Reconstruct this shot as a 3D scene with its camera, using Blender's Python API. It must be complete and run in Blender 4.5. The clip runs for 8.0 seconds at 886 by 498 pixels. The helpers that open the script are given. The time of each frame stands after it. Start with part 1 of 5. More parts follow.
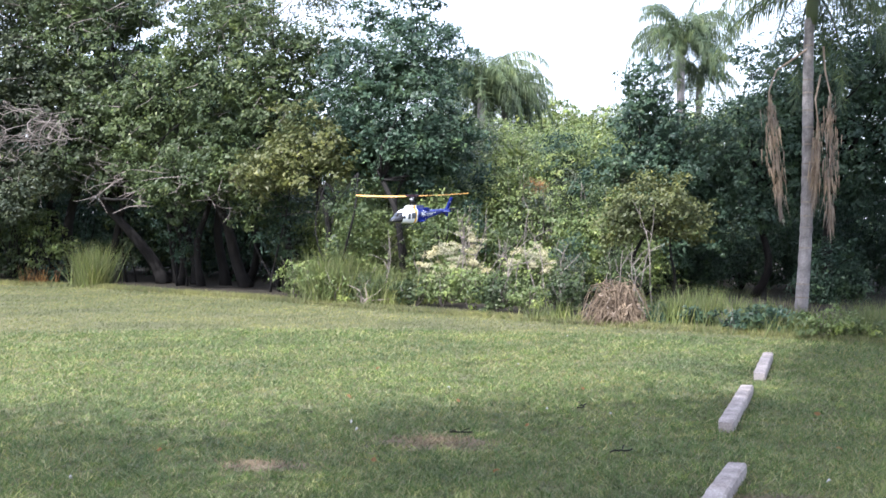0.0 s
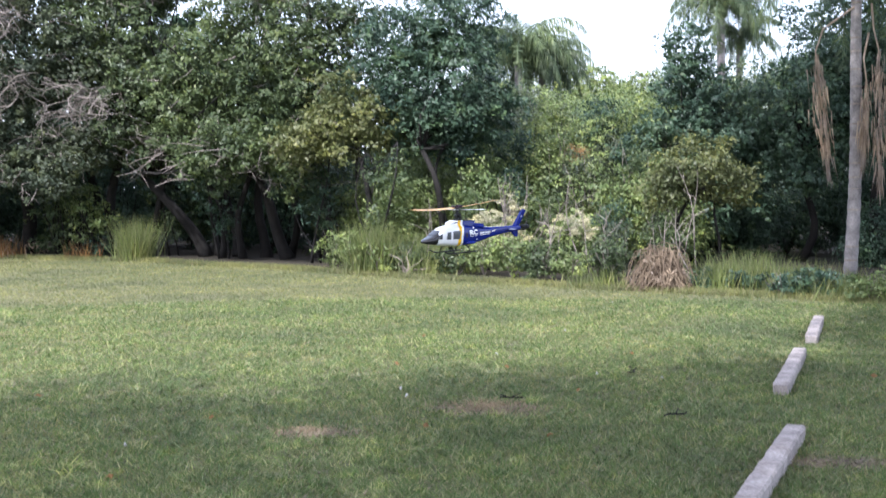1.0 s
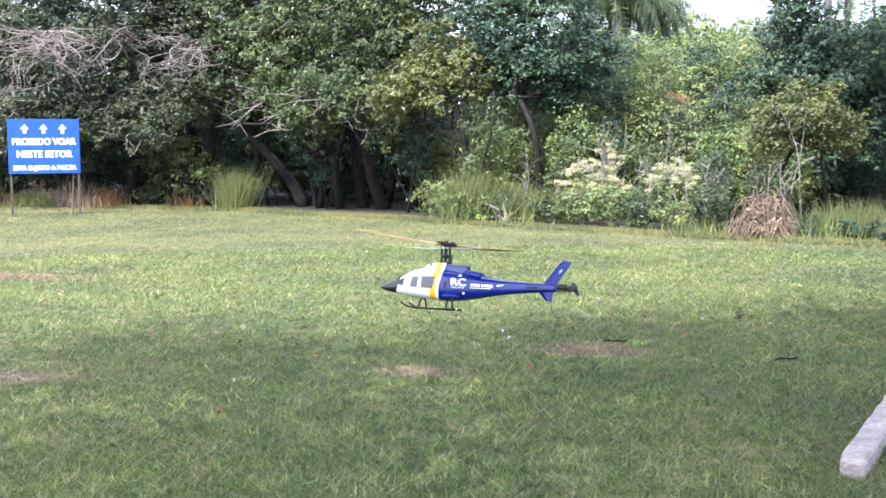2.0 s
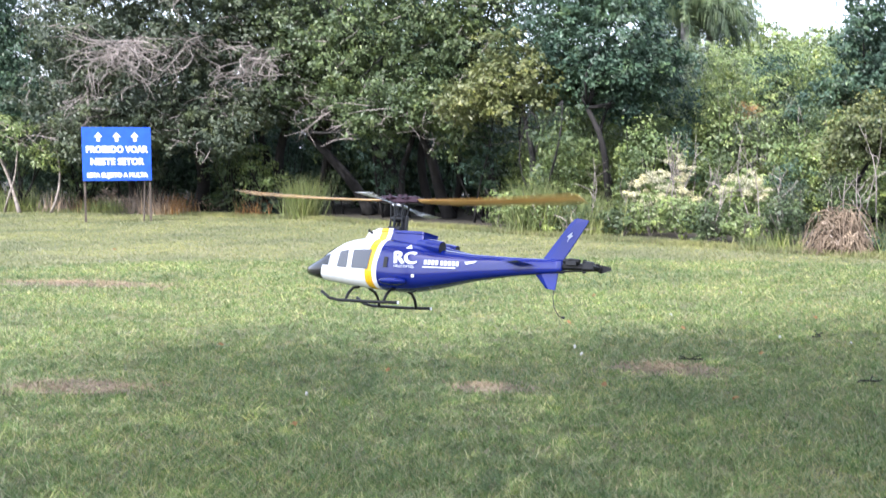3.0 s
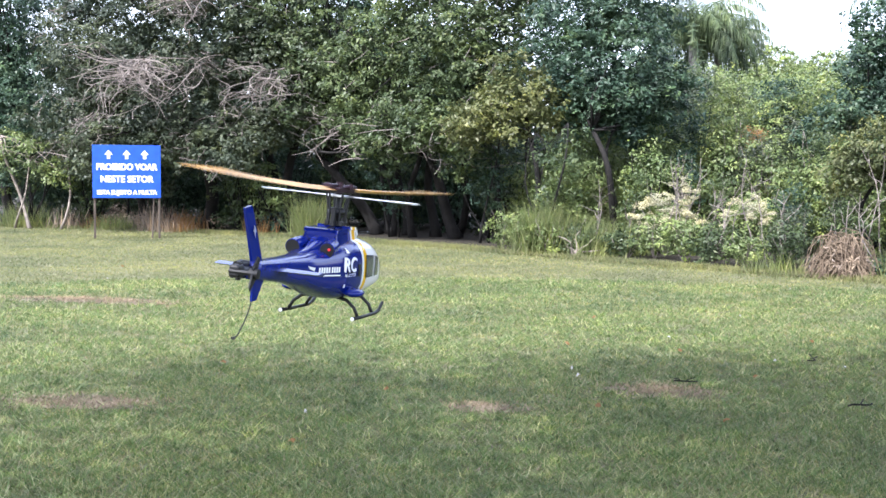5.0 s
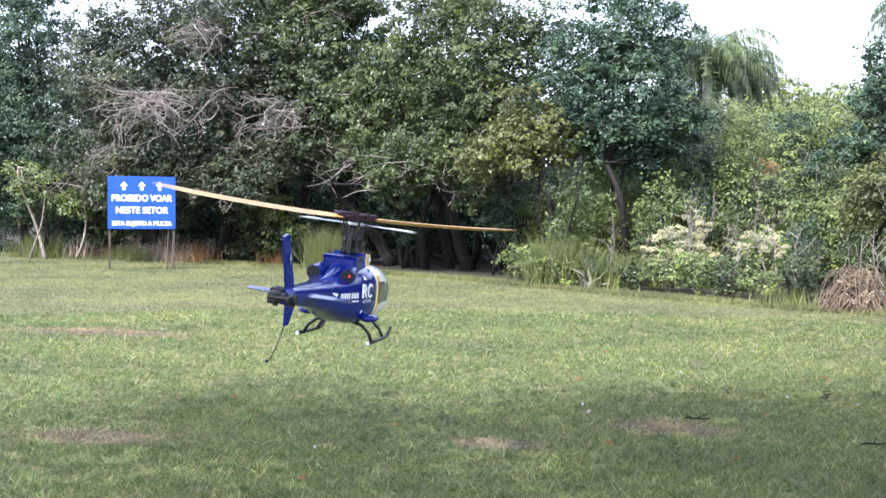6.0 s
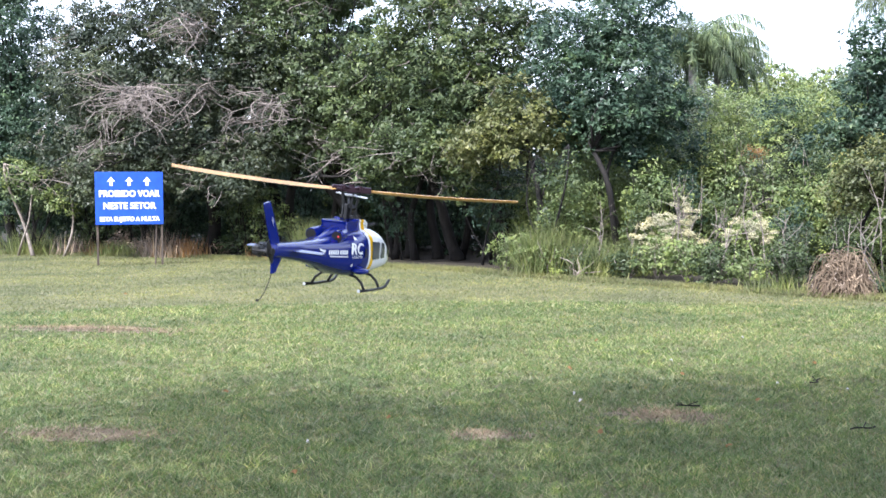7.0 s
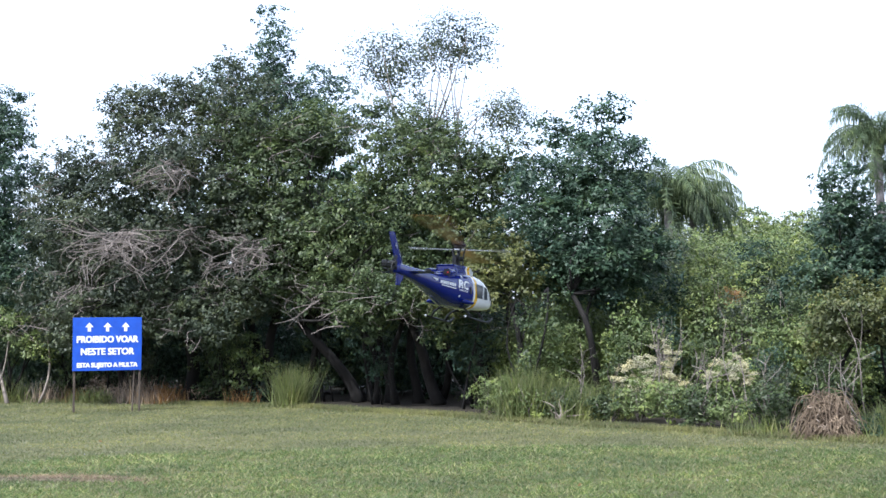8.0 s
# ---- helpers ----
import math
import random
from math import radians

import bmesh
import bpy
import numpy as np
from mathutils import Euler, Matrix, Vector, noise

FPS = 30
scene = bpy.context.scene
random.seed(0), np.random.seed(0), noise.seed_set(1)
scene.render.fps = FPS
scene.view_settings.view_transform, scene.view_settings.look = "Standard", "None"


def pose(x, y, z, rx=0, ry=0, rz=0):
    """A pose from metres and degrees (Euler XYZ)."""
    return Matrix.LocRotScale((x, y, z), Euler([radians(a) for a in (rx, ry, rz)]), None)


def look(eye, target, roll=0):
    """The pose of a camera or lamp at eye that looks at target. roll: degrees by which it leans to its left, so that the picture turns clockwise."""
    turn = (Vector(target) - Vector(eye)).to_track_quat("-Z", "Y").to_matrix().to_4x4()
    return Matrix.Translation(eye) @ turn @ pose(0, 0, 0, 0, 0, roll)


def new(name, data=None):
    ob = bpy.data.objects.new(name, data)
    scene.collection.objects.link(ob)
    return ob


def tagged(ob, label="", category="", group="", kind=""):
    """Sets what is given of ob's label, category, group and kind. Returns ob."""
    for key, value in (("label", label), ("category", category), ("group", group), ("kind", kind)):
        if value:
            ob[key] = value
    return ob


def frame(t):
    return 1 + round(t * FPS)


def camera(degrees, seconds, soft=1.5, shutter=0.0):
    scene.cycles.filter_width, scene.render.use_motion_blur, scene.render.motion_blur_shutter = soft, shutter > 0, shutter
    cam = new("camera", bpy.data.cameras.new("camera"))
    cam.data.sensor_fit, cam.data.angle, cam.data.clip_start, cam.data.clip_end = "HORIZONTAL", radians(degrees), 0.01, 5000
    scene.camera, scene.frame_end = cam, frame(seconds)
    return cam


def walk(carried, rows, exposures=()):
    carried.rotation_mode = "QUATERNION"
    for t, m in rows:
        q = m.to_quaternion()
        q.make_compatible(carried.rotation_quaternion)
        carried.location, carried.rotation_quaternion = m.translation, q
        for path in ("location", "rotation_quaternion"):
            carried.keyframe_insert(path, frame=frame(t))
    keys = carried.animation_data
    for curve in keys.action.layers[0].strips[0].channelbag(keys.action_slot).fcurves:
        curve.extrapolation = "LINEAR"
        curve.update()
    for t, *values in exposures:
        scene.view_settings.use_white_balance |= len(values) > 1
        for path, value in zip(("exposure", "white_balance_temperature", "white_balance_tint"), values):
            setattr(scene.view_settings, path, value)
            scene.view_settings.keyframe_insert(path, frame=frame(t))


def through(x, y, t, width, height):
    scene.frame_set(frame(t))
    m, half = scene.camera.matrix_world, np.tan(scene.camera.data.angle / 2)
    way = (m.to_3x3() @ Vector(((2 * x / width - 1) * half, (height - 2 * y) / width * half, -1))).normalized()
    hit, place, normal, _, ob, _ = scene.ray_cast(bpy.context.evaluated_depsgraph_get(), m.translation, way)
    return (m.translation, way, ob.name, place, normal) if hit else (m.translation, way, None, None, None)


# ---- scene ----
# eye x, y, z in metres; yaw, pitch, roll in degrees
PATH = [
    (0.0, 0.151, -0.078, 1.669, 1.74, -1.52, 0.72),
    (0.2, 0.122, -0.068, 1.658, 1.08, 0.25, 1.01),
    (0.3, 0.108, -0.063, 1.652, 1.59, 1.33, 1.16),
    (0.5, 0.079, -0.053, 1.641, 2.10, 0.82, 1.45),
    (0.7, 0.073, -0.029, 1.630, 3.17, 0.13, 0.78),
    (0.8, 0.070, -0.018, 1.625, 3.49, -0.43, 0.45),
    (1.0, 0.064, 0.006, 1.614, 3.67, -3.03, -0.22),
    (1.2, 0.025, 0.028, 1.591, 2.31, -4.92, -0.13),
    (1.3, 0.005, 0.038, 1.580, 1.72, -5.67, -0.08),
    (1.5, -0.034, 0.060, 1.557, 3.14, -4.62, 0.01),
    (1.7, -0.019, 0.046, 1.531, 5.74, -4.84, -0.23),
    (2.8, -0.062, 0.110, 1.505, 11.18, -6.43, -0.20),
    (3.0, -0.105, 0.112, 1.554, 11.80, -4.97, -0.12),
    (3.2, -0.077, 0.102, 1.585, 12.22, -3.27, 0.12),
    (3.3, -0.063, 0.097, 1.600, 11.86, -2.94, 0.24),
    (3.5, -0.035, 0.087, 1.631, 11.04, -2.45, 0.48),
    (3.7, -0.021, 0.052, 1.612, 9.90, -1.81, 0.48),
    (3.8, -0.013, 0.035, 1.603, 10.40, -1.39, 0.48),
    (4.0, 0.001, -0.000, 1.584, 11.24, -1.94, 0.48),
    (4.2, -0.017, -0.026, 1.558, 11.07, -4.01, -0.04),
    (5.3, 0.001, -0.018, 1.597, 12.90, -3.81, 0.28),
    (5.5, 0.004, -0.022, 1.605, 13.23, -3.35, 0.12),
    (5.7, 0.012, -0.024, 1.615, 13.49, -3.46, 0.29),
    (5.8, 0.016, -0.025, 1.620, 13.35, -3.29, 0.38),
    (6.0, 0.024, -0.027, 1.630, 13.03, -2.42, 0.55),
    (6.2, 0.031, -0.029, 1.627, 12.17, -2.23, 0.42),
    (6.3, 0.035, -0.029, 1.626, 11.60, -2.31, 0.36),
    (6.5, 0.042, -0.031, 1.623, 10.70, -3.05, 0.23),
    (6.7, 0.034, -0.031, 1.629, 10.98, -3.24, 0.01),
    (6.8, 0.031, -0.030, 1.633, 11.41, -3.20, -0.10),
    (7.0, 0.023, -0.030, 1.639, 12.46, -2.92, -0.32),
    (7.2, 0.012, -0.034, 1.622, 11.78, -1.20, -0.44),
    (7.5, 0.014, -0.055, 1.611, 11.00, 3.56, -1.00),
    (7.7, 0.020, -0.054, 1.620, 11.35, 4.03, -0.88),
    (7.8, 0.022, -0.054, 1.624, 11.65, 4.51, -0.82),
    (8.0, 0.028, -0.053, 1.633, 11.36, 4.57, -0.70),
]
cam = camera(44.0, 8.0, soft=1.5, shutter=0.2)
walk(cam, [(t, pose(x, y, z, 90 + p, 0, yw) @ pose(0, 0, 0, 0, 0, r)) for t, x, y, z, yw, p, r in PATH],
     exposures=[(0.0, 2.12, 5680, 14.5), (0.5, 2.12, 5680, 14.5), (1.0, 2.02, 5680, 14.5), (1.5, 2.55, 5680, 14.5), (3.0, 2.52, 5680, 14.5), (5.5, 2.34, 5680, 14.5), (7.0, 2.28, 5680, 14.5), (7.5, 2.24, 5680, 14.5), (8.0, 1.62, 5560, 11.0)])

# ---- sky and sun ----
SUN_FROM = Vector((-0.30, -0.52, 0.80)).normalized()
world = bpy.data.worlds.new("sky")
scene.world = world
world.use_nodes = True
wn = world.node_tree
sky = wn.nodes.new("ShaderNodeTexSky")
sky.sky_type, sky.sun_disc = "NISHITA", False
sky.sun_elevation = math.asin(SUN_FROM.z)
sky.sun_rotation = math.atan2(SUN_FROM.x, SUN_FROM.y)
sky.air_density, sky.dust_density, sky.ozone_density = 1.2, 4.0, 1.0
# thin white haze over the whole sky
haze = wn.nodes.new("ShaderNodeMix")
haze.data_type = "RGBA"
haze.inputs[0].default_value = 0.55
haze.inputs[7].default_value = (4.2, 4.2, 4.4, 1)
wn.links.new(sky.outputs[0], haze.inputs[6])
wn.links.new(haze.outputs[2], wn.nodes["Background"].inputs[0])
wn.nodes["Background"].inputs[1].default_value = 0.15
sun = new("sun", bpy.data.lights.new("sun", "SUN"))
sun.data.energy, sun.data.angle, sun.data.color = 2.35, radians(0.6), (1.0, 0.95, 0.86)
sun.matrix_world = look(SUN_FROM * 60, (0, 0, 0))


# ---- materials ----
def mat(name, colour, rough=0.6, metal=0.0, spec=0.5):
    m = bpy.data.materials.new(name)
    m.use_nodes = True
    b = m.node_tree.nodes["Principled BSDF"]
    b.inputs["Base Color"].default_value = (*colour, 1)
    b.inputs["Roughness"].default_value = rough
    b.inputs["Metallic"].default_value = metal
    b.inputs["Specular IOR Level"].default_value = spec
    return m


def nd(m, kind, **values):
    n = m.node_tree.nodes.new(kind)
    for k, v in values.items():
        n.inputs[k.replace("_", " ")].default_value = v
    return n


def lk(m, a, b):
    m.node_tree.links.new(a, b)


def ramp(m, fac, stops):
    r = m.node_tree.nodes.new("ShaderNodeValToRGB")
    els = r.color_ramp.elements
    while len(els) < len(stops):
        els.new(0.5)
    for e, (p, c) in zip(els, stops):
        e.position, e.color = p, (*c, 1)
    lk(m, fac, r.inputs[0])
    return r.outputs[0]


def bsdf(m):
    return m.node_tree.nodes["Principled BSDF"]


def mixc(m, fac, a, b, mode="MIX"):
    n = m.node_tree.nodes.new("ShaderNodeMix")
    n.data_type, n.blend_type = "RGBA", mode
    for v, i in ((fac, 0), (a, 6), (b, 7)):
        if isinstance(v, (int, float)):
            n.inputs[i].default_value = v
        elif isinstance(v, tuple):
            n.inputs[i].default_value = (*v, 1)
        else:
            lk(m, v, n.inputs[i])
    return n.outputs[2]


def noise_of(m, scale, detail=4.0, coords="Object"):
    tc = m.node_tree.nodes.new("ShaderNodeTexCoord")
    n = nd(m, "ShaderNodeTexNoise", Scale=scale, Detail=detail)
    lk(m, tc.outputs[coords], n.inputs["Vector"])
    return n.outputs["Fac"]


def bumped(m, fac, strength=0.3, distance=0.01):
    b = nd(m, "ShaderNodeBump", Strength=strength, Distance=distance)
    lk(m, fac, b.inputs["Height"])
    lk(m, b.outputs[0], bsdf(m).inputs["Normal"])


def leaf_mat(name, stops, rough=0.45, through=0.35, spec=0.25, patch=(0.75, 2.6), lush=(1.42, 1.34, 0.95)):
    """Foliage: each leaf has its own shade out of the stops, sprays of leaves differ in hue and age, and light comes through."""
    m = mat(name, stops[0], rough, spec=spec)
    g = m.node_tree.nodes.new("ShaderNodeNewGeometry")
    n = len(stops)
    c = ramp(m, g.outputs["Random Per Island"], [(i / max(1, n - 1), s) for i, s in enumerate(stops)])
    wide, spray = noise_of(m, patch[0], 2.0), noise_of(m, patch[1], 2.0)
    c = mixc(m, 1.0, c, ramp(m, wide, [(0.32, (0.66, 0.70, 0.78)), (0.68, (1.30, 1.24, 1.10))]), "MULTIPLY")
    c = mixc(m, 1.0, c, ramp(m, spray, [(0.40, (0.80, 0.82, 0.90)), (0.56, (1.0, 1.0, 1.0)), (0.72, lush)]), "MULTIPLY")
    lk(m, c, bsdf(m).inputs["Base Color"])
    tr = m.node_tree.nodes.new("ShaderNodeBsdfTranslucent")
    lk(m, c, tr.inputs["Color"])
    mx = m.node_tree.nodes.new("ShaderNodeMixShader")
    mx.inputs[0].default_value = through
    lk(m, bsdf(m).outputs[0], mx.inputs[1])
    lk(m, tr.outputs[0], mx.inputs[2])
    lk(m, mx.outputs[0], m.node_tree.nodes["Material Output"].inputs["Surface"])
    return m


def rough_mat(name, dark, light, scale, rough=0.85, bump=0.4, depth=0.01, fine=9.0, spec=0.3):
    m = mat(name, dark, rough, spec=spec)
    big, small = noise_of(m, scale), noise_of(m, scale * fine, 6.0)
    c = ramp(m, big, [(0.3, dark), (0.7, light)])
    c = mixc(m, 1.0, c, ramp(m, small, [(0.25, (0.65, 0.65, 0.65)), (0.75, (1.2, 1.2, 1.2))]), "MULTIPLY")
    lk(m, c, bsdf(m).inputs["Base Color"])
    bumped(m, small, bump, depth)
    return m


LEAF_OAK = leaf_mat("leaf_mid_green", [(0.041, 0.060, 0.024), (0.062, 0.091, 0.036), (0.084, 0.116, 0.047), (0.120, 0.147, 0.069)])
LEAF_DEEP = leaf_mat("leaf_deep_green", [(0.030, 0.054, 0.034), (0.044, 0.081, 0.048), (0.063, 0.106, 0.064), (0.094, 0.138, 0.092)])
LEAF_LIME = leaf_mat("leaf_yellow_green", [(0.119, 0.164, 0.048), (0.159, 0.213, 0.067), (0.202, 0.253, 0.092), (0.258, 0.282, 0.132)])
LEAF_GREY = leaf_mat("leaf_grey_green", [(0.040, 0.054, 0.030), (0.055, 0.072, 0.040), (0.074, 0.092, 0.054), (0.104, 0.120, 0.078)])
LEAF_OLIVE = leaf_mat("leaf_olive", [(0.074, 0.088, 0.028), (0.105, 0.122, 0.040), (0.138, 0.150, 0.054), (0.176, 0.180, 0.078)])
LEAF_PALM = leaf_mat("leaf_palm", [(0.070, 0.104, 0.050), (0.104, 0.144, 0.070), (0.150, 0.184, 0.095)], through=0.35)
LEAF_DRY = leaf_mat("leaf_dry", [(0.20, 0.15, 0.11), (0.30, 0.235, 0.175), (0.40, 0.325, 0.25)], rough=0.8, through=0.2, lush=(1.15, 1.1, 1.0))
LEAF_RUST = leaf_mat("leaf_rust", [(0.20, 0.10, 0.045), (0.26, 0.15, 0.06), (0.30, 0.20, 0.08)], rough=0.7, lush=(1.15, 1.1, 1.0))
FLOWER = leaf_mat("flower_cream", [(0.27, 0.25, 0.13), (0.41, 0.38, 0.22), (0.55, 0.51, 0.34)], rough=0.8, through=0.2, lush=(1.1, 1.1, 1.0))
GRASS_BLADE = leaf_mat("grass_blade", [(0.140, 0.164, 0.059), (0.176, 0.194, 0.075), (0.214, 0.220, 0.096), (0.290, 0.266, 0.150)], rough=0.55, through=0.4, spec=0.15, patch=(0.5, 5.0), lush=(1.25, 1.2, 1.0))
GRASS_LONG = leaf_mat("grass_long", [(0.046, 0.088, 0.024), (0.098, 0.160, 0.045), (0.176, 0.230, 0.078), (0.380, 0.368, 0.195)], rough=0.45, through=0.35, spec=0.2, patch=(0.6, 7.0), lush=(1.3, 1.22, 0.95))
GRASS_TALL = leaf_mat("grass_tall", [(0.120, 0.156, 0.043), (0.165, 0.195, 0.068), (0.225, 0.226, 0.111)], rough=0.6, lush=(1.2, 1.15, 1.0))
STRAW = leaf_mat("straw", [(0.165, 0.125, 0.082), (0.235, 0.18, 0.122), (0.31, 0.245, 0.172)], rough=0.85, through=0.15, lush=(1.1, 1.1, 1.0))
# bark colour taken near black to carry the shade under the crowns
BARK = rough_mat("bark_shade_darkened", (0.005, 0.0045, 0.004), (0.015, 0.013, 0.0115), 3.0, 0.9, 0.8, 0.02)
BARK_PALE = rough_mat("bark_pale", (0.17, 0.14, 0.115), (0.30, 0.26, 0.22), 2.5, 0.9, 0.6, 0.01)
VINE = rough_mat("dry_vine", (0.085, 0.060, 0.042), (0.23, 0.175, 0.12), 4.0, 0.9, 0.3, 0.004)
TWIG = rough_mat("twig_grey", (0.12, 0.10, 0.09), (0.27, 0.235, 0.21), 4.0, 0.9, 0.3, 0.004)
PALM_BARK = rough_mat("palm_bark", (0.11, 0.098, 0.095), (0.31, 0.285, 0.275), 4.5, 0.85, 0.5, 0.01)
CONCRETE = rough_mat("worn_concrete", (0.215, 0.184, 0.170), (0.385, 0.340, 0.318), 7.0, 0.9, 0.7, 0.012, 8.0)
# brown litter made near black; the wood's shade is in this colour
SOIL = rough_mat("shade_darkened_litter_soil", (0.013, 0.011, 0.007), (0.033, 0.026, 0.016), 1.2, 0.95, 0.8, 0.03, 12.0)
DIRT = rough_mat("dry_dirt", (0.15, 0.112, 0.080), (0.235, 0.182, 0.135), 3.5, 0.95, 0.6, 0.015, 10.0)


def lawn_material():
    m = mat("mown_lawn", (0.12, 0.16, 0.04), 0.85, spec=0.2)
    wide, mid, fine = noise_of(m, 0.22, 3.0), noise_of(m, 1.6, 5.0), noise_of(m, 26.0, 6.0)
    c = ramp(m, wide, [(0.35, (0.084, 0.098, 0.042)), (0.65, (0.140, 0.138, 0.068))])
    c = mixc(m, ramp(m, mid, [(0.42, (0, 0, 0)), (0.78, (0.75, 0.75, 0.75))]), c, (0.215, 0.195, 0.125))
    # fine dark specks paint the shadow between blades into the ground colour
    c = mixc(m, 1.0, c, ramp(m, fine, [(0.36, (0.28, 0.32, 0.26)), (0.64, (1.1, 1.08, 1.05))]), "MULTIPLY")
    lk(m, c, bsdf(m).inputs["Base Color"])
    bumped(m, fine, 0.9, 0.03)
    return m


LAWN = lawn_material()
SIGN_BLUE = mat("sign_blue", (0.010, 0.062, 0.42), 0.45)
lk(SIGN_BLUE, ramp(SIGN_BLUE, noise_of(SIGN_BLUE, 5.0), [(0.3, (0.008, 0.056, 0.38)), (0.7, (0.014, 0.080, 0.48))]), bsdf(SIGN_BLUE).inputs["Base Color"])
SCRAP = rough_mat("pale_scrap", (0.30, 0.29, 0.27), (0.48, 0.47, 0.44), 20.0)
SIGN_WHITE = mat("sign_white", (0.82, 0.82, 0.82), 0.5)
WOOD_POST = rough_mat("weathered_post", (0.05, 0.038, 0.03), (0.10, 0.08, 0.062), 6.0)
BLACK = mat("black_plastic", (0.007, 0.007, 0.008), 0.45, spec=0.35)
DARK_METAL = mat("dark_anodised", (0.032, 0.014, 0.022), 0.35, 0.6)
STEEL = mat("steel", (0.5, 0.5, 0.52), 0.3, 0.9)
GLASS_DARK = mat("dark_window", (0.02, 0.022, 0.025), 0.08)
GLASS_SIDE = mat("side_window", (0.07, 0.075, 0.085), 0.12)
HELI_BLUE = mat("blue_gelcoat", (0.004, 0.012, 0.150), 0.15, spec=0.35)
HELI_WHITE = mat("white_gelcoat", (0.80, 0.80, 0.80), 0.25)
HELI_YELLOW = mat("yellow_paint", (0.80, 0.46, 0.01), 0.3)
DECAL = mat("white_decal", (0.75, 0.76, 0.80), 0.4)
EMBLEM = mat("grey_decal", (0.28, 0.30, 0.42), 0.4)
BLADE_TAN = mat("blade_tan", (0.62, 0.36, 0.12), 0.4, spec=0.2)
lk(BLADE_TAN, ramp(BLADE_TAN, noise_of(BLADE_TAN, 14.0), [(0.3, (0.54, 0.29, 0.07)), (0.7, (0.72, 0.42, 0.14))]), bsdf(BLADE_TAN).inputs["Base Color"])
PADDLE = mat("paddle_white", (0.75, 0.75, 0.76), 0.3)
RED_LIGHT = mat("red_lamp", (0.5, 0.02, 0.02), 0.3)
bsdf(RED_LIGHT).inputs["Emission Color"].default_value = (1, 0.05, 0.04, 1)
bsdf(RED_LIGHT).inputs["Emission Strength"].default_value = 0.1


# ---- mesh builders ----
def part(name, bm, material, parent=None, label="", smooth=False):
    me = bpy.data.meshes.new(name)
    bm.to_mesh(me)
    bm.free()
    me.materials.append(material)
    if smooth:
        me.polygons.foreach_set("use_smooth", [True] * len(me.polygons))
    ob = new(name, me)
    ob.parent = parent
    if label:
        tagged(ob, label)
    return ob


def fast(name, verts, faces, material, parent=None, label=""):
    """A mesh object from arrays of vertices and of equal-sided faces."""
    me = bpy.data.meshes.new(name)
    verts, faces = np.asarray(verts, np.float32).reshape(-1, 3), np.asarray(faces, np.int32)
    n, k = faces.shape
    me.vertices.add(len(verts))
    me.vertices.foreach_set("co", verts.ravel())
    me.loops.add(n * k)
    me.loops.foreach_set("vertex_index", faces.ravel())
    me.polygons.add(n)
    me.polygons.foreach_set("loop_start", np.arange(0, n * k, k, dtype=np.int32))
    me.update(calc_edges=True)
    me.materials.append(material)
    ob = new(name, me)
    ob.parent = parent
    if label:
        tagged(ob, label)
    return ob


def empty(name, at=(0, 0, 0)):
    ob = new(name)
    ob.location = at
    ob.empty_display_size = 0.1
    return ob


def loft(bm, rings, closed=True, caps=True):
    """Skin a row of rings of points, all of one count."""
    made = [[bm.verts.new(p) for p in ring] for ring in rings]
    n = len(made[0])
    for a, b in zip(made, made[1:]):
        for i in range(n if closed else n - 1):
            bm.faces.new((a[i], a[(i + 1) % n], b[(i + 1) % n], b[i]))
    if caps and closed:
        bm.faces.new(made[0][::-1])
        bm.faces.new(made[-1])
    bmesh.ops.recalc_face_normals(bm, faces=bm.faces)
    return bm


def tube(bm, points, radii, sides=8):
    pts = [Vector(p) for p in points]
    rings = []
    for i, p in enumerate(pts):
        d = (pts[min(i + 1, len(pts) - 1)] - pts[max(i - 1, 0)]).normalized()
        u = d.orthogonal().normalized()
        if i:
            u = (last - d * last.dot(d)).normalized()
        last = u
        v = d.cross(u)
        r = radii[i] if hasattr(radii, "__len__") else radii
        rings.append([p + (u * math.cos(2 * math.pi * k / sides) + v * math.sin(2 * math.pi * k / sides)) * r for k in range(sides)])
    return loft(bm, rings)


def box(bm, cx, cy, cz, sx, sy, sz, bevel=0.0):
    r = bmesh.ops.create_cube(bm, size=1.0, matrix=Matrix.Translation((cx, cy, cz)) @ Matrix.Diagonal((sx, sy, sz, 1)))
    if bevel:
        es = {e for v in r["verts"] for e in v.link_edges}
        bmesh.ops.bevel(bm, geom=list(es), offset=bevel, segments=2, affect="EDGES", profile=0.5)
    return bm


RNG = np.random.default_rng(7)


def unit(v):
    return v / np.maximum(np.linalg.norm(v, axis=1, keepdims=True), 1e-9)


def leaves(centres, facing, length, width):
    """Pointed three-cornered leaves at the centres, their upper sides turned towards facing."""
    n = len(centres)
    nrm = unit(facing + RNG.normal(0, 0.42, (n, 3)))
    d = unit(np.cross(nrm, RNG.normal(0, 1, (n, 3))))
    d = unit(d + np.array([0, 0, -0.35]))
    s = unit(np.cross(d, nrm))
    L = (length * RNG.uniform(0.6, 1.4, n))[:, None]
    W = (width * RNG.uniform(0.7, 1.3, n))[:, None]
    v = np.stack([centres - d * L * 0.5 - s * W * 0.25, centres + s * W * 0.65 - d * L * 0.1, centres + d * L * 0.6 - s * W * 0.2], 1)
    return v.reshape(-1, 3), np.arange(3 * n).reshape(-1, 3)


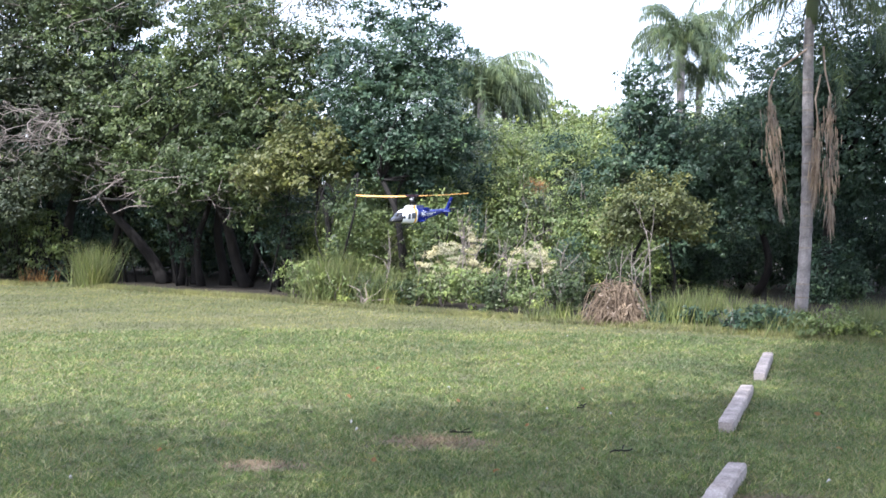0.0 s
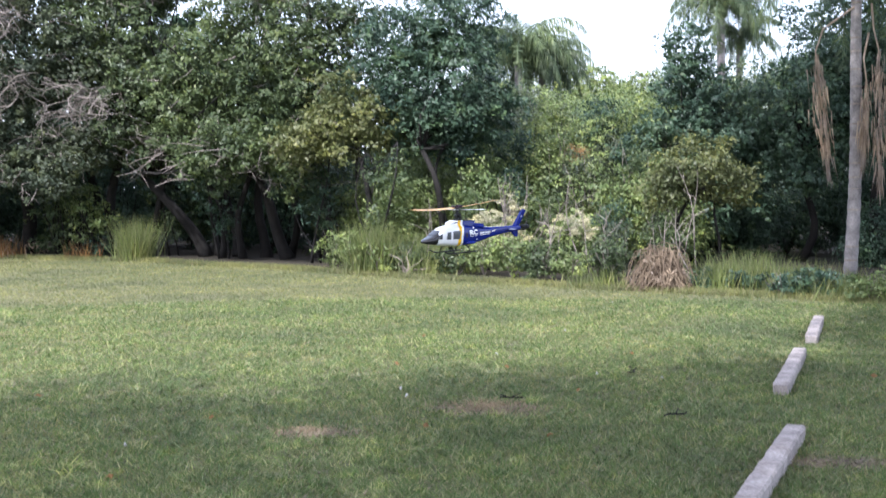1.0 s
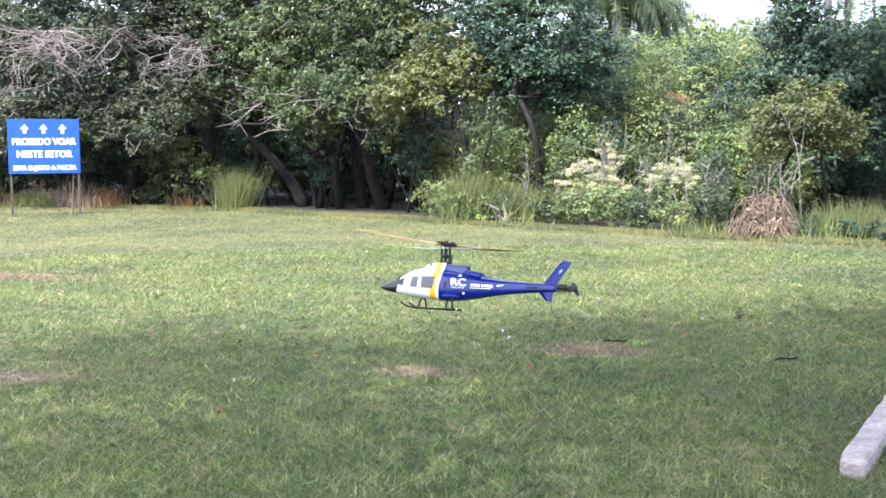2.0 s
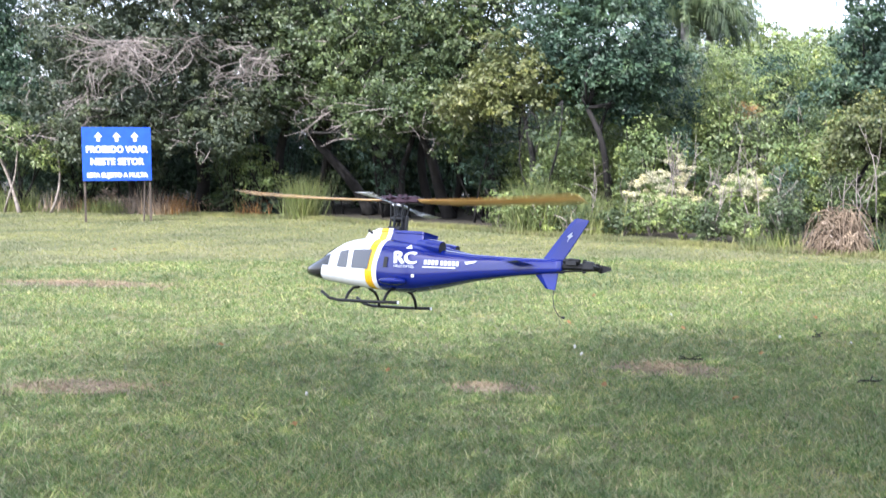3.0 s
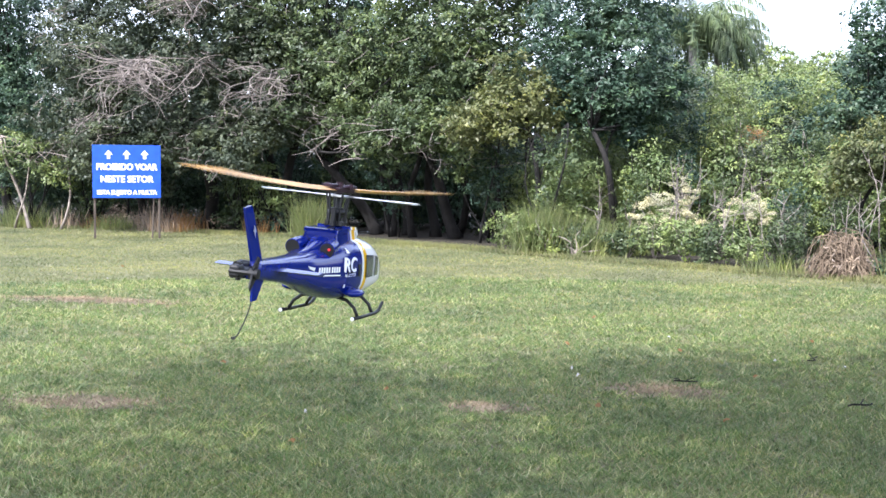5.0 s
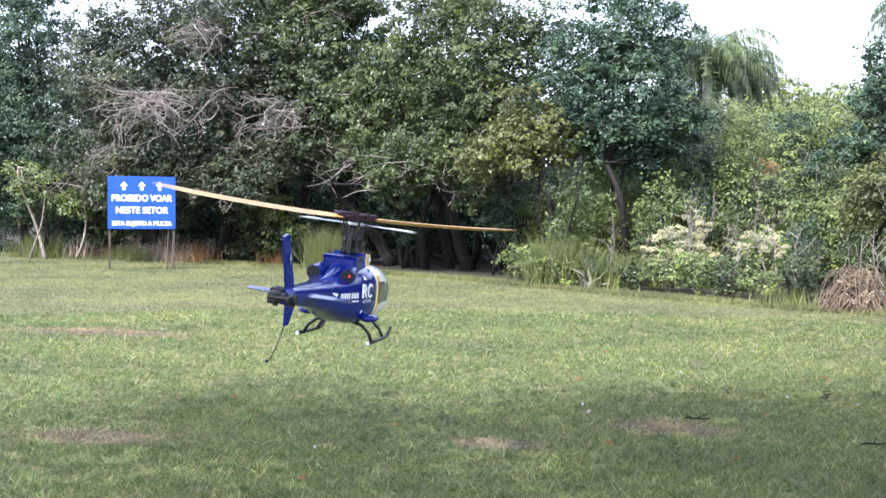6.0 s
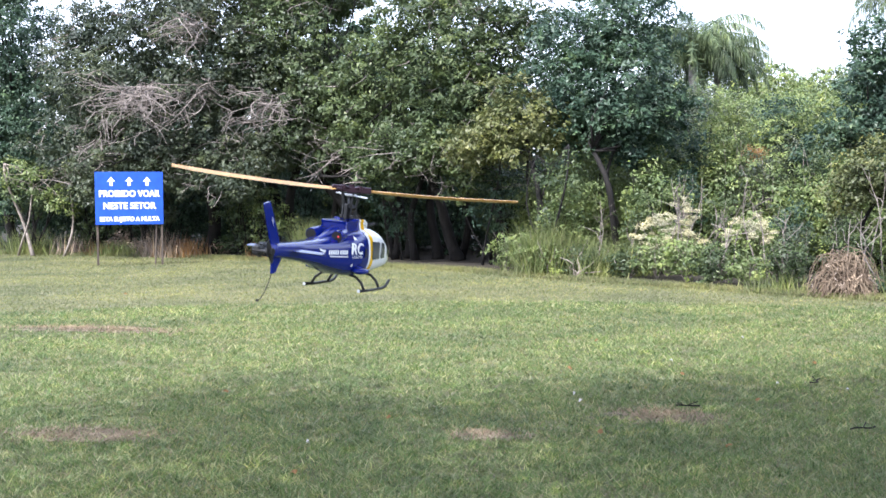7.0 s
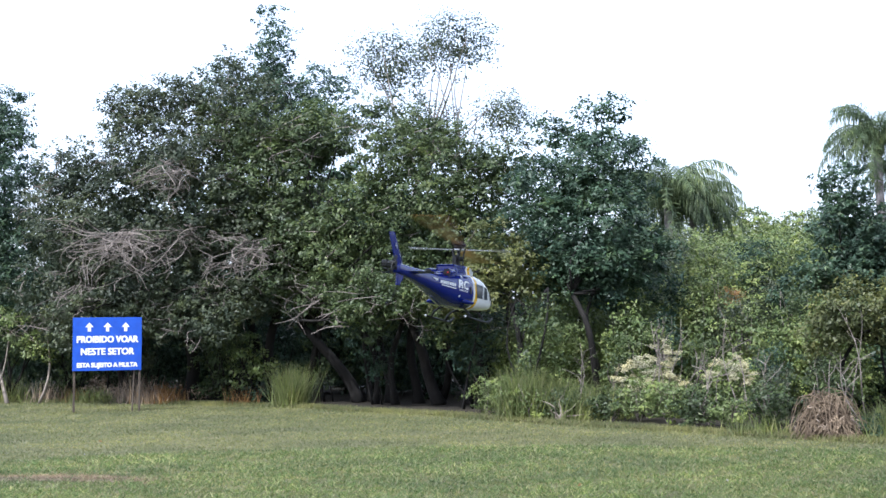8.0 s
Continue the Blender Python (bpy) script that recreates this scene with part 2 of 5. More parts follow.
def crown_points(blobs, density, clump=0.17, per=14, fill=0.22):
    """Leaf places over ellipsoids (x, y, z, rx, ry, rz): each bears rounded boughs with gaps between them, each bough sprays of leaves."""
    cs, ns = [], []
    for x, y, z, rx, ry, rz in blobs:
        r, o = np.array([rx, ry, rz]), np.array([x, y, z])
        area = 4 * math.pi * ((rx * ry) ** 1.6 / 3 + (rx * rz) ** 1.6 / 3 + (ry * rz) ** 1.6 / 3) ** (1 / 1.6)
        total = max(60, int(area * density))
        q = min(0.62, max(0.10, 0.42 * (rx * ry * rz) ** (1 / 3)))
        k = max(6, int(area / (2.3 * q * q)))
        i = np.arange(k) + 0.5
        up, turn = 1 - 2 * i / k, i * 2.39996 + RNG.uniform(0, 6.3)
        d = unit(np.stack([np.sqrt(1 - up * up) * np.cos(turn), np.sqrt(1 - up * up) * np.sin(turn), up], 1) + RNG.normal(0, 0.16, (k, 3)))
        mid = o + d * r * RNG.uniform(0.5, 0.82, k)[:, None]
        size = q * RNG.uniform(0.6, 1.4, k)
        sprays = max(k, int(total * (1 - fill) / per))
        j = RNG.choice(k, sprays, p=size ** 2 / (size ** 2).sum())
        u = unit(RNG.normal(0, 1, (sprays, 3)) + d[j] * 0.7 + np.array([0, 0, 0.45]))
        spot = mid[j] + u * (size[j] * RNG.normal(0.88, 0.2, sprays))[:, None] * np.array([1, 1, 0.72])
        m = RNG.integers(int(per * 0.5), int(per * 1.5) + 1, sprays)
        cs.append(np.repeat(spot, m, 0) + RNG.normal(0, clump * 0.45, (m.sum(), 3)) * np.array([1, 1, 0.6]))
        ns.append(unit(np.repeat(u, m, 0) * 0.6 + np.array([0, 0, 0.55])))
        n = int(total * fill)
        w = unit(RNG.normal(0, 1, (n, 3)))
        cs.append(o + w * r * RNG.uniform(0.3, 0.85, n)[:, None])
        ns.append(unit(w + np.array([0, 0, 0.6])))
    return np.concatenate(cs), np.concatenate(ns)


def crown(blobs, material, parent, density=420, length=0.10, width=0.062, label="", **kw):
    c, n = crown_points(blobs, density, **kw)
    keep = c[:, 2] > 0.02
    v, f = leaves(c[keep], n[keep], length, width)
    return fast("crown", v, f, material, parent, label)


def bend(a, b, sway, steps=6, seed=0):
    """Points from a to b with a lazy wander."""
    r = random.Random(seed)
    a, b = Vector(a), Vector(b)
    off = [Vector((r.uniform(-1, 1), r.uniform(-1, 1), r.uniform(-0.4, 0.4))) * sway for _ in range(3)]
    out = []
    for i in range(steps + 1):
        t = i / steps
        w = math.sin(math.pi * t)
        out.append(a.lerp(b, t) + off[0] * w + off[1] * math.sin(2 * math.pi * t) * 0.5 + off[2] * w * w * 0.4)
    return out


def limbs(bm, start, ends, radius, sway, seed):
    for i, e in enumerate(ends):
        p = bend(start, e, sway, 6, seed * 31 + i)
        tube(bm, p, [radius * (1 - 0.8 * k / 6) for k in range(7)], 6)


def twigs_in(blobs, o, each, seed):
    """Thin bent twigs that stick out of the fronts of the blobs."""
    r = random.Random(seed)
    bm = bmesh.new()
    for x, y, z, a, b, c in blobs:
        for _ in range(each):
            u = Vector((r.uniform(-1, 1), r.uniform(-1, -0.1), r.uniform(-1, 0.9))).normalized()
            p = Vector((x + u.x * a * 0.75, y + u.y * b * 0.75, z + u.z * c * 0.75)) - o
            e = p + Vector((u.x + r.uniform(-1, 1), u.y * 0.7, r.uniform(-0.9, 0.6))) * r.uniform(0.35, 0.8)
            q = bend(p, e, 0.14, 5, r.randint(0, 9999))
            tube(bm, q, [0.011, 0.010, 0.008, 0.007, 0.005, 0.003], 3)
            tube(bm, bend(q[3], q[3] + Vector((r.uniform(-0.3, 0.3), r.uniform(-0.2, 0.1), r.uniform(-0.3, 0.2))), 0.04, 3, 5), [0.006, 0.005, 0.004, 0.002], 3)
    return bm


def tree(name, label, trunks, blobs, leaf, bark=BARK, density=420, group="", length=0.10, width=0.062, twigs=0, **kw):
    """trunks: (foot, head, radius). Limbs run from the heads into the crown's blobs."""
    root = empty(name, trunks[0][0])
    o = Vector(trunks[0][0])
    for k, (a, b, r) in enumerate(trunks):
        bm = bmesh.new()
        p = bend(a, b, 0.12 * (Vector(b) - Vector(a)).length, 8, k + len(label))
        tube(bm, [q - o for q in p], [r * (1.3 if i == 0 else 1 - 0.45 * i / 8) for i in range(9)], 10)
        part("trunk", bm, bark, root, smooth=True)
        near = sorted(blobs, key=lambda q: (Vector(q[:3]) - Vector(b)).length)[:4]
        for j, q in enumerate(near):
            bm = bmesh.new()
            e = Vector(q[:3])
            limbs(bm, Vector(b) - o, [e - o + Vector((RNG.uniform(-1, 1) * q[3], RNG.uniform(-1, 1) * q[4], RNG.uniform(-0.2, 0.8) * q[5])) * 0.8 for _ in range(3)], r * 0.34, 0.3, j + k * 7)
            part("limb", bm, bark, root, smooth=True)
    crown([(x - o.x, y - o.y, z - o.z, a, b, c) for x, y, z, a, b, c in blobs], leaf, root, density, length, width, **kw)
    if twigs:
        part("twigwork", twigs_in(blobs, o, twigs, len(blobs) * 13), TWIG, root, "thin bare grey twigs")["kind"] = "stuff"
    return tagged(root, label, "tree", group)


# ---- ground ----
EDGE = [(-60, 33), (-30, 29.5), (-18, 27.1), (-13.6, 26.8), (-11.0, 25.75), (-9.0, 25.2), (-4.3, 22.2), (-1.8, 20.2), (1.1, 18.3), (3.0, 17.1), (4.75, 16.15), (5.8, 15.4), (12.0, 12.3), (40, 4)]


def edge_y(x):
    return np.interp(x, [p[0] for p in EDGE], [p[1] for p in EDGE])


GROUND = {}


def ground_z(x, y):
    """The ground's height at arrays of places."""
    xs, ys, Z = GROUND["xs"], GROUND["ys"], GROUND["Z"]
    i, j = np.clip(np.searchsorted(xs, x) - 1, 0, len(xs) - 2), np.clip(np.searchsorted(ys, y) - 1, 0, len(ys) - 2)
    u, v = (x - xs[i]) / (xs[i + 1] - xs[i]), (y - ys[j]) / (ys[j + 1] - ys[j])
    return Z[j, i] * (1 - u) * (1 - v) + Z[j, i + 1] * u * (1 - v) + Z[j + 1, i] * (1 - u) * v + Z[j + 1, i + 1] * u * v


def build_ground():
    xs = np.concatenate([[-3000, -900, -250, -90], np.arange(-40, 30.1, 0.5), [90, 250, 900, 3000]])
    ys = np.concatenate([[-3000, -900, -250, -80], np.arange(-20, 45.1, 0.5), [90, 250, 900, 3000]])
    X, Y = np.meshgrid(xs, ys)
    Z = np.array([[0.018 * noise.noise((x * 0.5, y * 0.5, 0)) if abs(x) < 60 and abs(y) < 60 else 0.0 for x in xs] for y in ys])
    GROUND.update(xs=xs, ys=ys, Z=Z)
    w, h = len(xs), len(ys)
    i = (np.arange(h - 1)[:, None] * w + np.arange(w - 1)).ravel()
    ob = fast("ground", np.stack([X, Y, Z], -1).reshape(-1, 3), np.stack([i, i + 1, i + w + 1, i + w], 1), LAWN)
    ob.data.polygons.foreach_set("use_smooth", [True] * len(ob.data.polygons))
    tagged(ob, "mown green lawn with yellowing worn spots", "lawn", kind="structure")
    # soil and litter under the wood, its shade put into the near-black colour
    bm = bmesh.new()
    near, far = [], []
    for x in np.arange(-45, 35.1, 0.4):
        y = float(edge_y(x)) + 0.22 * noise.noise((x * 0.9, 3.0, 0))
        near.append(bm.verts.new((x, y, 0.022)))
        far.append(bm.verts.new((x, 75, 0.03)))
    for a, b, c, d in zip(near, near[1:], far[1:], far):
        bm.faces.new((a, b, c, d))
    tagged(part("forest_floor", bm, SOIL), "soil and leaf litter under the trees, darkened for their shade", "ground", kind="structure")


PATCHES = [(-0.12, 8.05, 0.46, 0.30), (-1.28, 7.16, 0.28, 0.19), (-7.0, 12.0, 1.2, 0.26), (-3.95, 6.65, 0.6, 0.24), (2.0, 6.5, 0.40, 0.13)]


def build_patches():
    for k, (x, y, a, b) in enumerate(PATCHES):
        bm = bmesh.new()
        ring = []
        for i in range(28):
            t = 2 * math.pi * i / 28
            w = 0.85 + 0.7 * noise.noise((math.cos(t) * 2.1 + k * 5, math.sin(t) * 2.1, 0.5))
            px, py = x + math.cos(t) * a * w, y + math.sin(t) * b * w
            ring.append(bm.verts.new((px, py, 0.018 * noise.noise((px * 0.5, py * 0.5, 0)) + 0.006)))
        bm.faces.new(ring)
        tagged(part("bare_patch", bm, DIRT), "dry bare patch of dirt in the lawn", "bare ground", "bare patches", "structure")


def in_patch(x, y, grow=1.0):
    hit = np.zeros(len(x), bool)
    for px, py, a, b in PATCHES:
        hit |= ((x - px) / (a * grow)) ** 2 + ((y - py) / (b * grow)) ** 2 < 1
    return hit


def blades(x, y, height, width, lean=0.55, z=0.0):
    n = len(x)
    z = np.zeros(n) + z
    t = RNG.uniform(0, 2 * np.pi, n)
    s = np.stack([np.cos(t), np.sin(t), np.zeros(n)], 1) * (width * RNG.uniform(0.6, 1.4, n) / 2)[:, None]
    h = height * RNG.uniform(0.5, 1.4, n)
    top = np.stack([RNG.normal(0, lean, n) * h, RNG.normal(0, lean, n) * h, h], 1)
    p = np.stack([x, y, z], 1)
    v = np.stack([p - s, p + s, p + top], 1).reshape(-1, 3)
    return v, np.arange(3 * n).reshape(-1, 3)


def build_grass():
    n = 600000
    d = 3.4 + (32.0 - 3.4) * RNG.random(n) ** 1.35
    a = np.radians(RNG.uniform(-26, 38, n))
    x, y = -np.sin(a) * d, np.cos(a) * d
    bare = in_patch(x, y, 0.9) & (RNG.random(n) < 0.45)
    keep = (y < edge_y(x) + 0.15) & ~bare
    x, y = x[keep], y[keep]
    tuft = np.array([noise.noise((float(p) * 1.7, float(q) * 1.7, 2)) for p, q in zip(x[::20], y[::20])])
    h = 0.025 * (1 + 0.6 * np.repeat(tuft, 20)[:len(x)])
    v, f = blades(x, y, h, 0.0034 + 0.00062 * np.hypot(x, y), 0.7, ground_z(x, y) - 0.003)
    tagged(fast("lawn_grass", v, f, GRASS_BLADE), "short green blades of the mown lawn", "grass", kind="stuff")
    # tufts of coarser blades that stand out of the nearer lawn
    n = 33000
    d = 3.4 + 13.0 * RNG.random(n) ** 1.35
    a = np.radians(RNG.uniform(-26, 38, n))
    x, y, k = -np.sin(a) * d, np.cos(a) * d, RNG.integers(5, 19, n)
    big = np.repeat(RNG.uniform(0.55, 1.5, n), k)
    x, y = np.repeat(x, k), np.repeat(y, k)
    x, y = x + RNG.normal(0, 0.032, len(x)) * big, y + RNG.normal(0, 0.032, len(x)) * big
    keep = ~(in_patch(x, y, 0.85) & (RNG.random(len(x)) < 0.7))
    x, y, big = x[keep], y[keep], big[keep]
    v, f = blades(x, y, 0.036 * big, 0.0042 + 0.0005 * np.hypot(x, y), 1.15, ground_z(x, y) - 0.003)
    tagged(fast("long_grass", v, f, GRASS_LONG), "tufts of coarser leaning blades standing out of the lawn", "grass", kind="stuff")
    # dry blades strewn over the lawn and the bare spots
    n = 12000
    w = np.array([a * b for _, _, a, b in PATCHES])
    k = RNG.choice(len(PATCHES), n, p=w / w.sum())
    P = np.array(PATCHES)[k]
    x = P[:, 0] + RNG.normal(0, 0.55, n) * P[:, 2]
    y = P[:, 1] + RNG.normal(0, 0.55, n) * P[:, 3]
    # and strewn thinly over all the nearer lawn
    n = 9000
    d, a = 3.4 + 11.0 * RNG.random(n) ** 1.3, np.radians(RNG.uniform(-26, 38, n))
    x, y = np.concatenate([x, -np.sin(a) * d]), np.concatenate([y, np.cos(a) * d])
    v, f = blades(x, y, 0.022, 0.008, 1.6, ground_z(x, y) + 0.006)
    tagged(fast("dry_grass", v, f, STRAW), "dry straw-coloured grass over the bare patches", "dry grass", kind="stuff")
    # longer grass along the edge of the wood
    n = 45000
    x = RNG.uniform(-22, 9, n)
    y = edge_y(x) + RNG.normal(0.18, 0.2, n)
    v, f = blades(x, y, 0.085, 0.012, 0.5, ground_z(x, y))
    tagged(fast("edge_grass", v, f, GRASS_BLADE), "longer uncut grass along the edge of the wood", "grass", kind="stuff")


# ---- wood ----
def build_trees():
    left = "trees of the wood"
    tree("tree", "broad dark green tree at the end of the wood", [((-19, 28.6, 0), (-18.8, 28.4, 3), 0.16)],
         [(-19.1, 28.4, 6.0, 1.6, 1.5, 2.2), (-18.3, 28.0, 3.2, 1.3, 1.2, 2.2), (-20.5, 28.6, 3.8, 1.6, 1.5, 2.6), (-19.0, 28.6, 8.0, 0.9, 0.9, 1.1)], LEAF_DEEP, group=left)
    tree("tree", "large spreading grey-green tree behind the blue sign", [((-12.6, 27.8, 0), (-12.8, 27.2, 2.8), 0.2), ((-11.0, 27.6, 0), (-10.6, 27.0, 3.0), 0.15), ((-14.6, 27.9, 0), (-15.0, 27.2, 2.6), 0.12)],
         [(-14.6, 26.6, 4.6, 1.9, 1.5, 1.9), (-12.0, 26.4, 5.3, 2.2, 1.7, 2.2), (-13.1, 26.9, 6.6, 1.8, 1.6, 1.4), (-11.0, 27.2, 7.8, 1.5, 1.4, 1.2),
          (-10.0, 26.5, 4.2, 1.6, 1.4, 1.9), (-15.6, 26.8, 3.0, 1.8, 1.3, 1.7), (-12.8, 26.0, 3.4, 2.0, 1.0, 1.2), (-16.4, 27.6, 5.0, 1.2, 1.2, 1.4), (-15.4, 26.9, 6.2, 0.9, 0.9, 0.9), (-12.5, 25.7, 2.7, 2.0, 0.8, 0.5), (-10.2, 25.8, 2.7, 1.2, 0.7, 0.6), (-11.0, 25.2, 2.1, 1.0, 0.7, 0.7), (-12.6, 25.4, 2.2, 0.9, 0.6, 0.6), (-14.6, 25.6, 2.1, 1.1, 0.7, 0.8), (-13.7, 26.6, 7.7, 0.9, 0.9, 0.7), (-12.6, 26.9, 8.0, 0.9, 0.9, 0.6)], LEAF_GREY, group=left, density=290, twigs=9)
    tree("tree", "green tree in full leaf at the edge of the wood", [((-9.9, 27.2, 0), (-9.6, 26.9, 3.2), 0.15), ((-9.0, 27.0, 0), (-8.3, 26.6, 3.0), 0.1)],
         [(-9.6, 26.6, 5.6, 1.6, 1.4, 1.7), (-8.8, 26.3, 3.6, 1.4, 1.2, 1.6), (-10.6, 26.8, 6.9, 1.2, 1.1, 1.0), (-8.6, 26.8, 6.9, 1.0, 1.0, 1.0)], LEAF_OAK, group=left, twigs=16)
    tree("tree", "tall narrow tree rising above the wood", [((-11.6, 32.2, 0), (-11.7, 32.0, 6.5), 0.16)],
         [(-11.8, 32.0, 10.7, 0.65, 0.65, 1.6), (-11.8, 32.0, 9.4, 1.0, 0.9, 1.0), (-11.5, 32.0, 8.0, 1.3, 1.2, 1.6), (-10.0, 31.2, 8.5, 1.1, 1.1, 1.5), (-13.2, 31.2, 9.1, 0.9, 0.8, 0.9), (-10.4, 31.6, 5.5, 1.8, 1.4, 1.8)], LEAF_DEEP, group=left, density=250)
    tree("tree", "thin airy tree with bare upper branches", [((-8.6, 36.5, 0), (-8.2, 36.6, 7.0), 0.16), ((-7.2, 36.6, 0), (-6.8, 36.8, 7.5), 0.1)],
         [(-9.2, 36.8, 11.2, 2.0, 1.3, 1.2), (-6.9, 36.9, 11.9, 1.6, 1.3, 1.1), (-8.0, 36.4, 8.6, 2.2, 1.4, 1.4), (-5.2, 36.8, 9.2, 1.2, 1.0, 1.0)], LEAF_GREY, BARK_PALE, density=150, group=left, fill=0.5, clump=0.34)
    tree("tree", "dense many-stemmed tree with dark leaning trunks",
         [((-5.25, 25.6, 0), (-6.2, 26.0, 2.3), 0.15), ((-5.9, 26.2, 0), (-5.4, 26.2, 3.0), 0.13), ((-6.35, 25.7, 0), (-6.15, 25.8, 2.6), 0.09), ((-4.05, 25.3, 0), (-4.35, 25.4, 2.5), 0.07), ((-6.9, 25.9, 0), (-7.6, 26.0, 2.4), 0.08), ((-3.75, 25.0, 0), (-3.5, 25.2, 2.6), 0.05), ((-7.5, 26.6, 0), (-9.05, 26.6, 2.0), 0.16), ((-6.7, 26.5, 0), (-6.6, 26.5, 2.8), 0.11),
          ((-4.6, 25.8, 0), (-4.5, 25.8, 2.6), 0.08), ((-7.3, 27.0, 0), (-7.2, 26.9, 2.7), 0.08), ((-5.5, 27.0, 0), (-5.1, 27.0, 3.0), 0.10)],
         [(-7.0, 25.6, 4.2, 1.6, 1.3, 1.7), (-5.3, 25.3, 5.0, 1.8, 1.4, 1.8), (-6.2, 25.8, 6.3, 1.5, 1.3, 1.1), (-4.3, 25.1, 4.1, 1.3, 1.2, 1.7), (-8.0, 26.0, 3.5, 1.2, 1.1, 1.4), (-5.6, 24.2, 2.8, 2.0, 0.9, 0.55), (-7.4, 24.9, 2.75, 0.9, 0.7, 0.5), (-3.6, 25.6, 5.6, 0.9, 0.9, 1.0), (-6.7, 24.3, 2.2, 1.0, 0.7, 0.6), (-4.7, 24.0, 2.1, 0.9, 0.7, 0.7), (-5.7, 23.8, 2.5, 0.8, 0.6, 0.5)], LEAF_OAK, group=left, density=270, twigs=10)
    tree("tree", "slender tree with yellow-green leaves at the lawn's edge", [((-3.2, 22.75, 0), (-3.35, 23.1, 3.0), 0.075), ((-2.95, 22.9, 0), (-2.8, 23.0, 1.9), 0.03)],
         [(-3.6, 23.0, 3.1, 0.95, 0.7, 0.85), (-4.4, 23.2, 2.6, 0.7, 0.6, 0.55), (-2.9, 23.2, 2.9, 0.6, 0.6, 0.7)], LEAF_OLIVE, group=left, density=330)
    tree("tree", "dark blue-green tree with a leaning forked trunk", [((-1.2, 22.8, 0), (-1.85, 22.95, 2.5), 0.085), ((-1.35, 22.95, 0.9), (-1.2, 23.3, 2.9), 0.05)],
         [(-1.6, 24.0, 3.9, 1.5, 1.2, 1.3), (-1.2, 24.4, 5.2, 1.2, 1.1, 1.0), (-2.5, 24.2, 4.5, 1.0, 1.0, 1.3), (-0.6, 24.0, 3.3, 0.8, 0.8, 0.8), (-1.9, 23.5, 2.9, 1.0, 0.7, 0.6), (-1.0, 23.5, 2.6, 0.6, 0.5, 0.5), (-2.1, 23.2, 3.3, 0.8, 0.6, 0.7), (-1.3, 23.1, 3.1, 0.7, 0.5, 0.6)], LEAF_DEEP, group=left, density=400)
    tree("tree", "light upright sprigs at the top of the wood", [((-1.3, 25.0, 0), (-1.2, 24.9, 5.4), 0.06)], [(-1.2, 24.9, 6.7, 0.75, 0.5, 0.5), (-2.4, 25.0, 6.3, 0.5, 0.4, 0.4), (-1.6, 24.9, 6.1, 0.8, 0.6, 0.4)], LEAF_DEEP, group=left, density=110, fill=0.6)
    tree("tree", "columnar dark green tree with glossy leaves", [((4.12, 24.95, 0), (4.12, 24.85, 2.5), 0.13)],
         [(3.92, 24.65, 4.5, 0.55, 0.55, 0.85), (4.02, 24.65, 3.5, 1.0, 0.9, 1.0), (4.22, 24.55, 2.4, 1.3, 1.1, 1.2), (4.92, 24.55, 3.0, 1.0, 1.0, 1.1), (3.22, 24.45, 2.2, 0.9, 0.9, 1.0), (4.32, 24.25, 1.4, 1.4, 0.8, 0.8)], LEAF_DEEP, group=left, density=400, length=0.11, width=0.06)
    tree("tree", "small rounded tree with olive leaves", [((3.27, 21.20, 0), (3.42, 21.00, 1.5), 0.05), ((3.87, 21.30, 0), (3.87, 21.10, 1.4), 0.035)],
         [(3.47, 20.90, 2.0, 0.8, 0.7, 0.55), (4.07, 21.00, 1.7, 0.6, 0.6, 0.5), (2.97, 21.00, 1.6, 0.6, 0.5, 0.5)], LEAF_OLIVE, group=left, density=430, length=0.08, width=0.05)
    # the darker leaf material stands in for shade on this part of the wood
    tree("tree", "tall shaded trees of the wood behind the palm", [((8.00, 24.35, 0), (8.10, 24.15, 3.0), 0.14), ((6.40, 24.75, 0), (6.40, 24.55, 2.4), 0.10), ((9.90, 22.65, 0), (9.70, 22.65, 3), 0.14)],
         [(6.40, 24.35, 3.0, 1.5, 1.2, 1.9), (8.40, 24.15, 3.6, 2.1, 1.6, 2.2), (7.60, 25.65, 4.9, 1.7, 1.5, 1.3), (9.80, 22.95, 4.6, 2.0, 1.6, 2.2), (11.00, 21.15, 3.6, 2.0, 1.6, 2.6), (9.60, 24.15, 5.6, 1.6, 1.4, 1.4)], LEAF_DEEP, group=left, density=360)
    # haze over the distance is put into the paler leaf colour
    for x, y, z, r in ((3.6, 50, 5.9, 2.0), (6.2, 51, 5.6, 2.0), (9.6, 52, 5.4, 2.4), (-0.5, 50, 5.4, 2.2), (13, 50, 6, 2.6)):
        tree("tree", "distant hazy green tree on the skyline", [((x, y, 0), (x, y, z - 1), 0.2)], [(x, y, z, r, r * 0.8, 1.5), (x + 0.8, y, z - 2, r, r * 0.8, 1.8)], LEAF_LIME, group="distant trees", density=260, length=0.14, width=0.08)


